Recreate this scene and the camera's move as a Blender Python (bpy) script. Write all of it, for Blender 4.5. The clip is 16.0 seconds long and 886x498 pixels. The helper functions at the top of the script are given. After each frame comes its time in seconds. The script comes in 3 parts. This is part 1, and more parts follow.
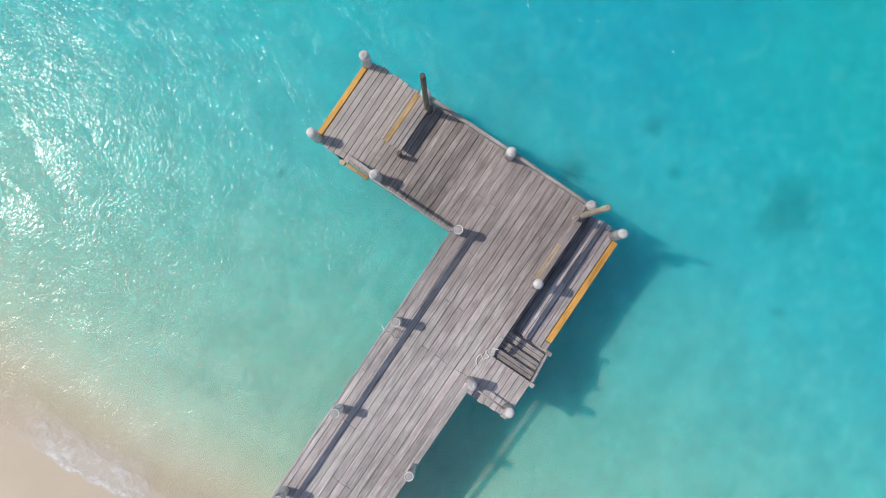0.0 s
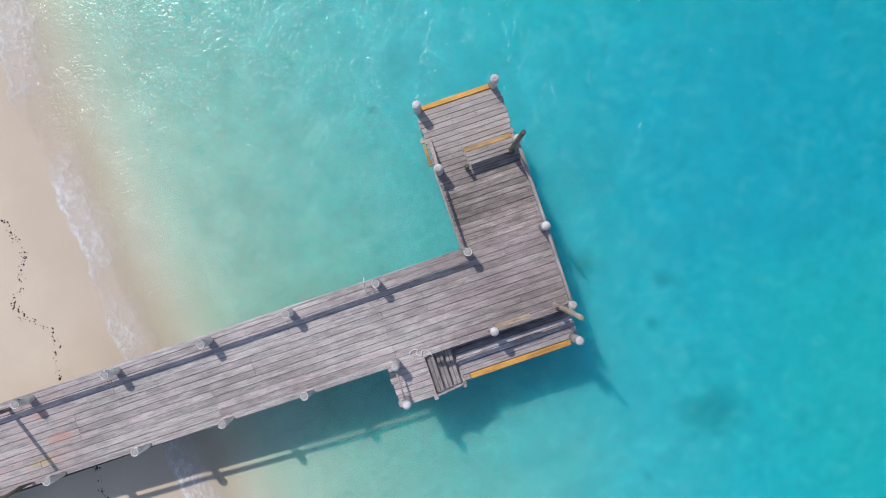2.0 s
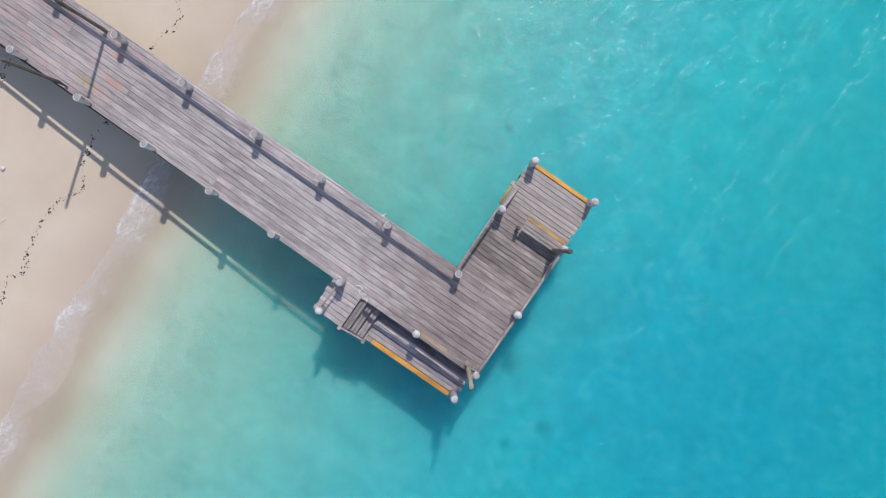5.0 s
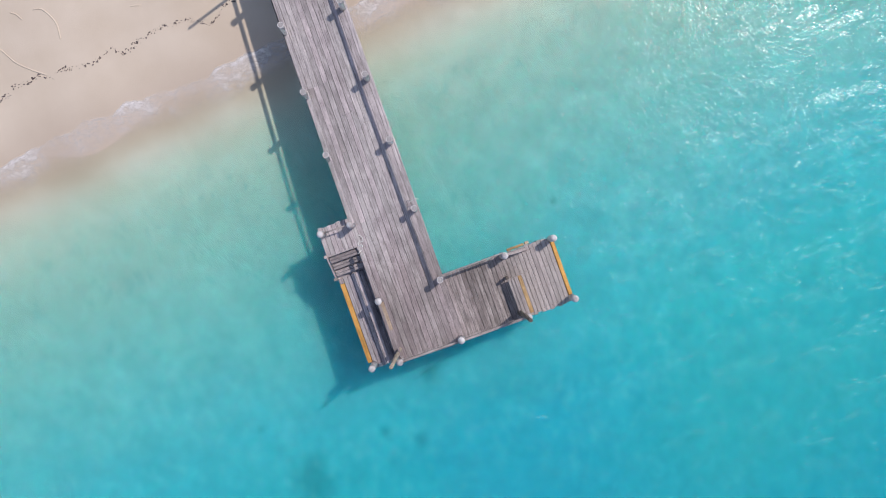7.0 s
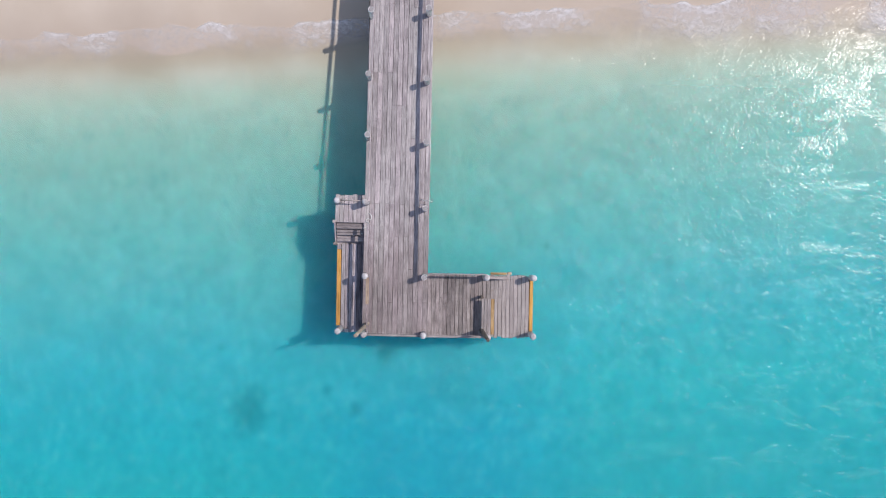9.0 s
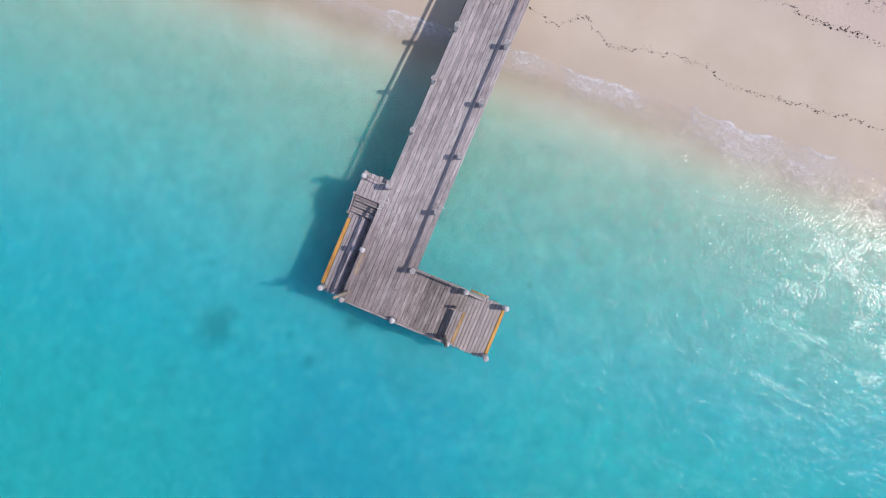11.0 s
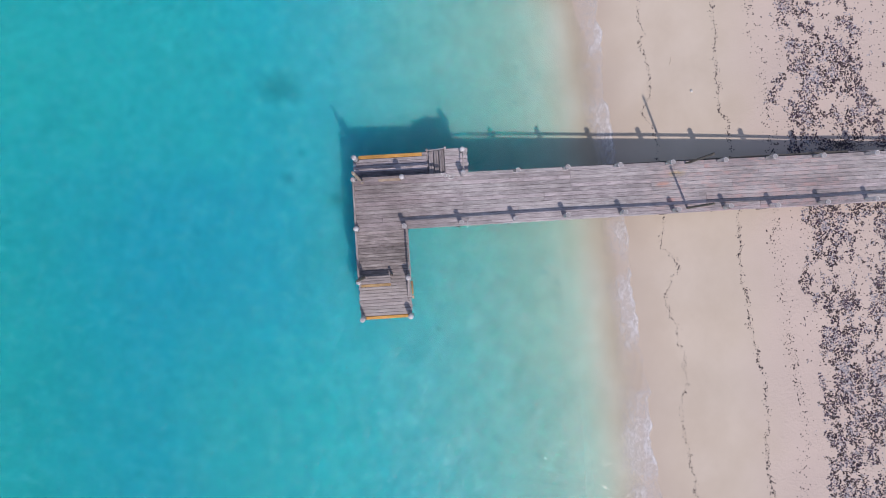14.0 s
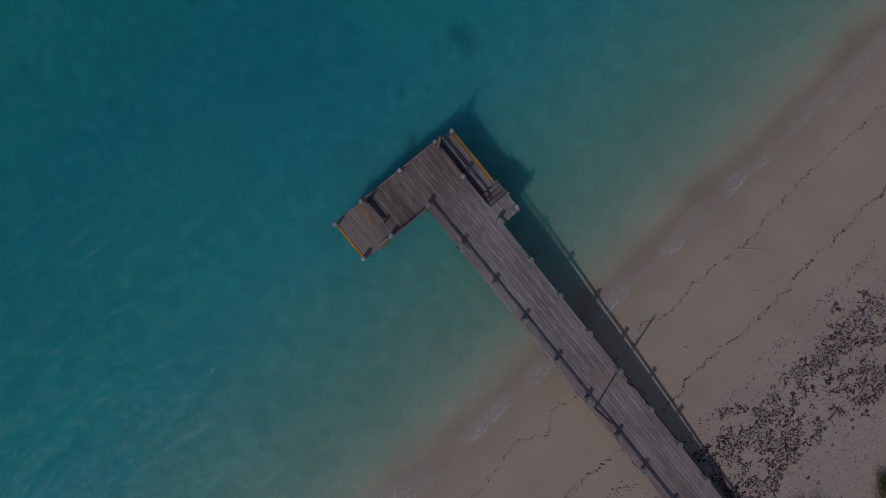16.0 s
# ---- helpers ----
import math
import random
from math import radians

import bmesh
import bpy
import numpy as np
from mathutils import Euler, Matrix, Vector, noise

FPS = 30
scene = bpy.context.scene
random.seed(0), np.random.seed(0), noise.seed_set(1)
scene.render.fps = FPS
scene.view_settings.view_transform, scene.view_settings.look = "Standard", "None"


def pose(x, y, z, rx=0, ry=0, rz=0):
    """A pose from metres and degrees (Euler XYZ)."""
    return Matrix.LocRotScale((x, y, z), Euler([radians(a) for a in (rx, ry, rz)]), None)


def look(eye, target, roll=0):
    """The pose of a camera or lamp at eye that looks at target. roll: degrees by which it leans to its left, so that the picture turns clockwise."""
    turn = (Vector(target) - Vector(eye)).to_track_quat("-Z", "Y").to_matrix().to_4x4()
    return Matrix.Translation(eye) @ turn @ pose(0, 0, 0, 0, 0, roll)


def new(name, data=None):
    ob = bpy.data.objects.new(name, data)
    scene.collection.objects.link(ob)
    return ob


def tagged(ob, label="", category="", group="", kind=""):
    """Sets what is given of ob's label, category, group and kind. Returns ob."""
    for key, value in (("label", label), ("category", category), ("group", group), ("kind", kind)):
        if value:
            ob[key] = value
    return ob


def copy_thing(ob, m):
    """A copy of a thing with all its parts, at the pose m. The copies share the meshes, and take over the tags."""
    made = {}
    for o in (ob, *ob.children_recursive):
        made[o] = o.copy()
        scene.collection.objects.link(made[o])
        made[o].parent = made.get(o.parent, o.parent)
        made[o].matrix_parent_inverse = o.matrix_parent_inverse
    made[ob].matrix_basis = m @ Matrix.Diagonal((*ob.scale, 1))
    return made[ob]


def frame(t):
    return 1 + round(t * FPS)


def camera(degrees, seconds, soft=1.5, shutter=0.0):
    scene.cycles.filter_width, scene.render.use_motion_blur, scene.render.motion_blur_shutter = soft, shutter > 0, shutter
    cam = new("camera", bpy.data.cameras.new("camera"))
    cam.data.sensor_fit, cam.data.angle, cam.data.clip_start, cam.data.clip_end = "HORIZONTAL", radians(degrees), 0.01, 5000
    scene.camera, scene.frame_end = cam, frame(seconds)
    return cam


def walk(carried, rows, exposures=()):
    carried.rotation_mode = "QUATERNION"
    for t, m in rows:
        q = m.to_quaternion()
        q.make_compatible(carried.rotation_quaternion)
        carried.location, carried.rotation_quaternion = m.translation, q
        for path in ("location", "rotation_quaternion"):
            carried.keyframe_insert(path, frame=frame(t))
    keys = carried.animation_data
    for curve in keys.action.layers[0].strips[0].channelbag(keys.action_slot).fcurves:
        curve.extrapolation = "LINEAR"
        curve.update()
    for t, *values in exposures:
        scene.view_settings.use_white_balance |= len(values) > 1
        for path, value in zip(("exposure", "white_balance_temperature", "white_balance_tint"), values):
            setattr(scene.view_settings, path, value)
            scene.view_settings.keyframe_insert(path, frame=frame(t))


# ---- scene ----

# Deck level is z = 0; +y runs ashore along the pier, +x along its side arm.
# ---- camera and its way: seconds, place, turn ----
PATH = [
    (0, -0.376, 0.862, 14.536, 2.050, 0.707, 214.103),
    (0.5, -0.196, 0.807, 15.129, 1.474, 0.175, 223.132),
    (1, -0.016, 0.767, 15.617, 0.971, -0.265, 232.562),
    (1.5, 0.148, 0.752, 16.100, 0.510, -0.525, 241.980),
    (2, 0.292, 0.752, 16.558, 0.144, -0.639, 251.319),
    (2.5, 0.393, 0.781, 16.969, -0.173, -0.676, 260.463),
    (3, 0.461, 0.842, 17.351, -0.439, -0.688, 269.237),
    (3.5, 0.494, 0.932, 17.740, -0.644, -0.679, 277.749),
    (4, 0.449, 1.035, 17.959, -0.761, -0.730, 286.266),
    (6.5, 0.435, 0.926, 20.547, -0.152, 0.072, 332.520),
    (7, 0.471, 0.923, 21.094, -0.069, 0.091, 340.325),
    (7.5, 0.480, 0.945, 21.651, -0.029, 0.020, 346.300),
    (8, 0.471, 0.988, 22.183, -0.026, -0.172, 351.645),
    (8.5, 0.418, 1.039, 22.691, -0.059, -0.450, 356.573),
    (9, 0.384, 1.068, 23.188, -0.121, -0.682, 361.073),
    (11.5, 0.571, 1.179, 25.562, -0.065, -0.672, 390.422),
    (12, 0.681, 1.209, 25.969, -0.143, -0.639, 399.620),
    (12.5, 0.754, 1.214, 26.460, -0.138, -0.593, 409.437),
    (13, 0.802, 1.208, 27.020, -0.047, -0.675, 420.232),
    (13.5, 0.900, 1.135, 27.426, -0.099, -0.877, 432.977),
    (14, 0.982, 1.050, 27.884, -0.169, -1.167, 446.463),
    (14.5, 1.082, 1.011, 28.384, -0.293, -1.393, 459.914),
    (15, 1.188, 1.061, 28.992, -0.311, -1.444, 472.341),
    (15.5, 1.270, 1.265, 29.587, -0.215, -1.432, 485.859),
    (16, 1.323, 1.579, 30.152, -0.011, -1.392, 500.700),
]
EXPOSURES = [(0, 0.03, 6750, 5), (0.5, 0.0, 6600, 7), (2.0, 0.0, 6430, 9), (4.0, 0.0, 6430, 9), (6.5, 0.0, 6490, 14), (9.0, 0.0, 6480, 14), (11.5, -0.07, 6410, 16), (12.5, -0.07, 6390, 16), (13.6, 0.0, 6380, 17), (14.0, -0.15, 6380, 17), (14.5, -0.5, 6380, 17), (15.0, -1.05, 6380, 17), (15.5, -1.62, 6380, 17), (16.0, -2.3, 6380, 17)]
cam = camera(70, 16.0, soft=1.0)
walk(cam, [(r[0], pose(*r[1:])) for r in PATH], EXPOSURES)

# ---- world and sun ----
SHADE = (-0.78, -0.27)          # how far a shadow runs for each metre of height
sun_far = math.hypot(*SHADE)
sky_world = bpy.data.worlds.new("sky")
scene.world = sky_world
sky_world.use_nodes = True
wn = sky_world.node_tree.nodes
sky = wn.new("ShaderNodeTexSky")
sky.sky_type = "NISHITA"
sky.sun_disc = False
sky.sun_elevation = math.atan(1 / sun_far)
sky.sun_rotation = math.atan2(-SHADE[0], -SHADE[1])
sky.dust_density = 0.6
haze = wn.new("ShaderNodeHueSaturation")
haze.inputs["Saturation"].default_value = 0.87
sky_world.node_tree.links.new(sky.outputs[0], haze.inputs["Color"])
sky_world.node_tree.links.new(haze.outputs[0], wn["Background"].inputs[0])
wn["Background"].inputs[1].default_value = 0.138
sun = new("sun", bpy.data.lights.new("sun", "SUN"))
sun.data.energy = 2.9
sun.data.angle = radians(0.9)
sun.data.color = (1.0, 0.945, 0.87)
sun.matrix_world = look((-SHADE[0] * 60, -SHADE[1] * 60, 60), (0, 0, 0))


# ---- materials ----
class Nodes:
    """A small builder for node materials."""

    def __init__(self, name):
        self.mat = bpy.data.materials.new(name)
        self.mat.use_nodes = True
        self.tree = self.mat.node_tree
        self.bsdf = self.tree.nodes["Principled BSDF"]
        self.place = self.add("ShaderNodeNewGeometry").outputs["Position"]

    def add(self, kind):
        return self.tree.nodes.new(kind)

    def link(self, source, target):
        if isinstance(source, bpy.types.NodeSocket):
            self.tree.links.new(source, target)
        else:
            target.default_value = source

    def math(self, op, a, b=0.0, clamp=False):
        node = self.add("ShaderNodeMath")
        node.operation, node.use_clamp = op, clamp
        self.link(a, node.inputs[0])
        self.link(b, node.inputs[1])
        return node.outputs[0]

    def scaled(self, sx, sy, sz, shift=None, turn=0.0):
        node = self.add("ShaderNodeMapping")
        self.link(self.place, node.inputs["Vector"])
        node.inputs["Scale"].default_value = (sx, sy, sz)
        node.inputs["Rotation"].default_value = (0, 0, turn)
        if shift is not None:
            self.link(shift, node.inputs["Location"])
        return node.outputs[0]

    def noise(self, vector, scale=1.0, detail=4.0, rough=0.5, distort=0.0):
        node = self.add("ShaderNodeTexNoise")
        self.link(vector, node.inputs["Vector"])
        node.inputs["Scale"].default_value = scale
        node.inputs["Detail"].default_value = detail
        node.inputs["Roughness"].default_value = rough
        node.inputs["Distortion"].default_value = distort
        return node.outputs["Fac"]

    def ramp(self, fac, stops, smooth=False):
        node = self.add("ShaderNodeValToRGB")
        self.link(fac, node.inputs[0])
        ramp = node.color_ramp
        if smooth:
            ramp.interpolation = "EASE"
        while len(ramp.elements) < len(stops):
            ramp.elements.new(0.5)
        for e, (at, colour) in zip(ramp.elements, stops):
            e.position = at
            e.color = (*colour, 1) if isinstance(colour, tuple) else (colour, colour, colour, 1)
        return node.outputs[0]

    def mix(self, fac, a, b, blend="MIX"):
        node = self.add("ShaderNodeMix")
        node.data_type, node.blend_type = "RGBA", blend
        self.link(fac, node.inputs[0])
        self.link((*a, 1) if isinstance(a, tuple) else a, node.inputs[6])
        self.link((*b, 1) if isinstance(b, tuple) else b, node.inputs[7])
        return node.outputs[2]

    def step(self, value, low, high):
        node = self.add("ShaderNodeMapRange")
        node.interpolation_type = "SMOOTHSTEP"
        self.link(value, node.inputs[0])
        node.inputs[1].default_value = low
        node.inputs[2].default_value = high
        return node.outputs[0]

    def bump(self, height, distance, strength=1.0, normal=None):
        node = self.add("ShaderNodeBump")
        self.link(height, node.inputs["Height"])
        node.inputs["Distance"].default_value = distance
        node.inputs["Strength"].default_value = strength
        if normal is not None:
            self.link(normal, node.inputs["Normal"])
        return node.outputs[0]

    def done(self, colour, rough=0.8, normal=None, metal=0.0):
        self.link((*colour, 1) if isinstance(colour, tuple) else colour, self.bsdf.inputs["Base Color"])
        self.link(rough, self.bsdf.inputs["Roughness"])
        self.bsdf.inputs["Metallic"].default_value = metal
        if normal is not None:
            self.link(normal, self.bsdf.inputs["Normal"])
        return self.mat


def make_wood(name, dark, mid, light, along="y", spread=0.35, stain=0.5, wear=""):
    """Weathered timber with grain along one axis, and its own tone for each board."""
    n = Nodes(name)
    rnd = n.add("ShaderNodeObjectInfo").outputs["Random"]
    shift = n.add("ShaderNodeCombineXYZ")
    n.link(n.math("MULTIPLY", rnd, 37.0), shift.inputs[0])
    n.link(n.math("MULTIPLY", rnd, 91.0), shift.inputs[1])
    sx, sy, sz = {"y": (30, 1.6, 30), "x": (1.6, 30, 30), "z": (30, 30, 1.6)}[along]
    grain = n.noise(n.scaled(sx, sy, sz, shift.outputs[0]), 1.0, 7.0, 0.72, 0.6)
    crack = n.noise(n.scaled(sx * 2.2, sy * 0.8, sz * 2.2, shift.outputs[0]), 1.0, 2.0, 0.5)
    mottle = n.noise(n.scaled(27, 17, 27, shift.outputs[0]), 1.0, 5.0, 0.7)
    blotch = n.noise(n.scaled(1.9, 1.3, 1.9, shift.outputs[0]), 1.0, 5.0, 0.65)
    broad = n.noise(n.scaled(0.42, 0.3, 0.4), 1.0, 3.0, 0.5)
    colour = n.ramp(grain, [(0.3, dark), (0.48, mid), (0.72, light)])
    colour = n.mix(n.math("MULTIPLY", n.step(mottle, 0.5, 0.74), 0.65), colour, dark)
    colour = n.mix(n.math("MULTIPLY", n.step(crack, 0.62, 0.7), 0.6), colour, tuple(c * 0.45 for c in dark))
    tone = n.math("ADD", n.math("MULTIPLY", rnd, spread), 1.0 - spread * 0.5)
    tone = n.math("MULTIPLY", tone, n.math("ADD", n.math("MULTIPLY", n.step(blotch, 0.3, 0.7), stain), 1.0 - stain * 0.5))
    tone = n.math("MULTIPLY", tone, n.math("ADD", n.math("MULTIPLY", n.step(broad, 0.3, 0.7), 0.34), 0.83))
    grey = n.add("ShaderNodeCombineColor")
    for k in range(3):
        n.link(tone, grey.inputs[k])
    colour = n.mix(1.0, colour, grey.outputs[0], "MULTIPLY")
    # a few boards lean to red, others to yellow
    hue = n.math("FRACT", n.math("MULTIPLY", rnd, 17.3))
    tinted = n.mix(hue, (1.03, 0.98, 0.975), (0.985, 1.0, 0.96))
    colour = n.mix(0.9, colour, tinted, "MULTIPLY")
    sep = n.add("ShaderNodeSeparateXYZ")
    n.link(n.place, sep.inputs[0])
    x, y, z = sep.outputs
    if wear == "walkway":
        # remains of red and yellow paint towards the shore
        zone = n.math("MULTIPLY", n.step(y, 10.0, 12.5), n.math("SUBTRACT", 1.0, n.step(y, 18.0, 22.0)))
        flake = n.math("ADD", n.math("MULTIPLY", blotch, 0.6), n.math("MULTIPLY", grain, 0.4))
        colour = n.mix(n.math("MULTIPLY", n.math("MULTIPLY", zone, n.step(flake, 0.47, 0.62)), 0.55), colour, (0.46, 0.245, 0.215))
        for sx, sy, r, paint in ((-1.6, 12.2, 0.5, (0.6, 0.4, 0.1)), (-0.45, 11.8, 0.35, (0.6, 0.2, 0.12)), (-1.15, 11.55, 0.5, (0.55, 0.25, 0.17))):
            d = n.math("SQRT", n.math("ADD", n.math("POWER", n.math("MULTIPLY", n.math("SUBTRACT", x, sx), 2.6), 2.0), n.math("POWER", n.math("SUBTRACT", y, sy), 2.0)))
            here = n.math("MULTIPLY", n.math("SUBTRACT", 1.0, n.step(d, r * 0.2, r)), n.step(flake, 0.4, 0.56))
            colour = n.mix(n.math("MULTIPLY", here, 0.75), colour, paint)
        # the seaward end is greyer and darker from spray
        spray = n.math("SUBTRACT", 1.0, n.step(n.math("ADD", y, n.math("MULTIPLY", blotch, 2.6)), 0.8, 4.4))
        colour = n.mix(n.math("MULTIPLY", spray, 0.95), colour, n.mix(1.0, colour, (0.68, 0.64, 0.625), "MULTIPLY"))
        # rubbed brown patches where people turn the corner
        rub = n.step(n.noise(n.scaled(0.8, 0.5, 1.0), 1.0, 5.0, 0.7), 0.54, 0.72)
        colour = n.mix(n.math("MULTIPLY", rub, 0.4), colour, (0.25, 0.2, 0.185))
    if wear == "arm":
        # the outer end is bleached to silver, with rusty and black marks
        bleach = n.step(n.math("ADD", x, n.math("MULTIPLY", blotch, 0.7)), 1.9, 3.2)
        colour = n.mix(n.math("MULTIPLY", bleach, 0.34), colour, (0.56, 0.5, 0.475))
        marks = n.step(n.noise(n.scaled(6.0, 11.0, 6.0, shift.outputs[0]), 1.0, 4.0, 0.65), 0.6, 0.7)
        colour = n.mix(n.math("MULTIPLY", marks, 0.6), colour, (0.16, 0.105, 0.085))
    # knots and nail marks
    spots = n.add("ShaderNodeTexVoronoi")
    n.link(n.scaled(7.0, 2.2, 7.0, shift.outputs[0]), spots.inputs["Vector"])
    spot = n.math("SUBTRACT", 1.0, n.step(spots.outputs["Distance"], 0.06, 0.16))
    colour = n.mix(n.math("MULTIPLY", spot, 0.7), colour, tuple(c * 0.3 for c in dark))
    normal = n.bump(n.math("ADD", grain, n.math("MULTIPLY", mottle, 0.5)), 0.01, 0.9)
    return n.done(colour, 0.85, normal)


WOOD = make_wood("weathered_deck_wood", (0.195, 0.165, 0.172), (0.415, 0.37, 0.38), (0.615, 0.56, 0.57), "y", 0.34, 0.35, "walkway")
WOOD_ARM = make_wood("old_arm_wood", (0.11, 0.088, 0.086), (0.26, 0.22, 0.213), (0.42, 0.37, 0.36), "y", 0.45, 0.5, "arm")
WOOD_X = make_wood("weathered_cross_wood", (0.2, 0.172, 0.17), (0.34, 0.3, 0.29), (0.48, 0.43, 0.42), "x")
WOOD_TREAD = make_wood("trodden_tread_wood", (0.14, 0.12, 0.125), (0.28, 0.245, 0.25), (0.42, 0.38, 0.38), "x")
# landing wood in two tones: lightened for sunlit boards, darkened and stained for shaded
WOOD_LOW = make_wood("lightened_low_wood", (0.19, 0.165, 0.18), (0.4, 0.355, 0.375), (0.58, 0.53, 0.55))
WOOD_SHADED = make_wood("shaded_stained_wood", (0.07, 0.058, 0.066), (0.2, 0.17, 0.185), (0.34, 0.3, 0.31), "y", 0.4, 0.8)
WOOD_POLE = make_wood("pole_wood", (0.05, 0.042, 0.036), (0.125, 0.105, 0.09), (0.21, 0.18, 0.155), "z")
WOOD_PALE = make_wood("pale_pole_wood", (0.2, 0.16, 0.12), (0.38, 0.31, 0.25), (0.52, 0.44, 0.37), "z")
WOOD_NEW = make_wood("yellow_timber", (0.4, 0.18, 0.045), (0.62, 0.31, 0.075), (0.72, 0.43, 0.15), "y", 0.25, 0.35)
WOOD_FADED = make_wood("faded_yellow_timber", (0.26, 0.15, 0.06), (0.45, 0.29, 0.13), (0.52, 0.38, 0.23), "y", 0.25, 0.5)
WOOD_ROSE = make_wood("faded_rose_timber", (0.27, 0.18, 0.12), (0.47, 0.34, 0.25), (0.55, 0.44, 0.36), "y", 0.25, 0.5)
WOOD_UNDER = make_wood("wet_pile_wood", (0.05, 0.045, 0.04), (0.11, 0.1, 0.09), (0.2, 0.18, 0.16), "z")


def make_post_paint():
    n = Nodes("chalky_white_paint")
    big = n.noise(n.scaled(5, 5, 5), 1.0, 4.0, 0.6)
    small = n.noise(n.scaled(45, 45, 45), 1.0, 3.0, 0.6)
    colour = n.ramp(big, [(0.36, (0.36, 0.32, 0.32)), (0.5, (0.55, 0.52, 0.525)), (0.7, (0.65, 0.62, 0.63))])
    colour = n.mix(n.math("MULTIPLY", n.step(small, 0.55, 0.8), 0.4), colour, (0.4, 0.37, 0.36))
    return n.done(colour, 0.75, n.bump(small, 0.004, 0.6))


def make_concrete():
    n = Nodes("grey_post_fill")
    small = n.noise(n.scaled(30, 30, 30), 1.0, 5.0, 0.6)
    return n.done(n.ramp(small, [(0.3, (0.3, 0.275, 0.275)), (0.7, (0.44, 0.41, 0.405))]), 0.9, n.bump(small, 0.006, 0.7))


PAINT, FILL = make_post_paint(), make_concrete()
OLD_PAINT = make_wood("worn_grey_post", (0.46, 0.44, 0.45), (0.7, 0.67, 0.68), (0.8, 0.77, 0.78), "z", 0.2, 0.5)


def make_plain(name, low, high, scale, rough=0.8):
    n = Nodes(name)
    f = n.noise(n.scaled(scale, scale, scale), 1.0, 4.0, 0.6)
    return n.done(n.ramp(f, [(0.3, low), (0.7, high)]), rough, n.bump(f, 0.004, 0.6))


ROPE = make_plain("white_rope", (0.62, 0.6, 0.57), (0.8, 0.79, 0.76), 60)
RUST = make_plain("rusty_iron", (0.06, 0.035, 0.025), (0.13, 0.075, 0.05), 40)
SHELL = make_plain("pale_shell", (0.55, 0.5, 0.46), (0.78, 0.74, 0.7), 30)


def make_weed(name, low, high):
    n = Nodes(name)
    rnd = n.add("ShaderNodeNewGeometry").outputs["Random Per Island"]
    return n.done(n.mix(rnd, low, high), 0.9)


WEED = make_weed("dry_seaweed", (0.045, 0.032, 0.034), (0.15, 0.11, 0.112))
WEED_RED = make_weed("purple_seaweed", (0.045, 0.025, 0.045), (0.17, 0.115, 0.16))
LITTER = make_weed("grey_weed_litter", (0.2, 0.18, 0.2), (0.5, 0.465, 0.49))
LEAF = make_weed("shrub_leaves", (0.035, 0.05, 0.012), (0.14, 0.15, 0.04))
BARK = make_plain("shrub_bark", (0.1, 0.075, 0.05), (0.2, 0.16, 0.11), 20)

SHORE, LEAN = 9.75, 0.075        # the waterline is y = SHORE + LEAN * x
SPOTS = [(-7.02, -5.64, 0.8, 0.85), (-5.74, -6.1, 0.6, 0.35), (-3.95, -4.82, 0.2, 0.8), (-2.77, -5.64, 0.26, 0.8), (-1.54, -3.38, 0.32, 0.7), (4.92, 1.2, 0.14, 0.8), (-8.3, -3.18, 0.14, 0.6), (-8.2, -8.71, 0.6, 0.35), (1.02, -4.61, 1.0, 0.3)]


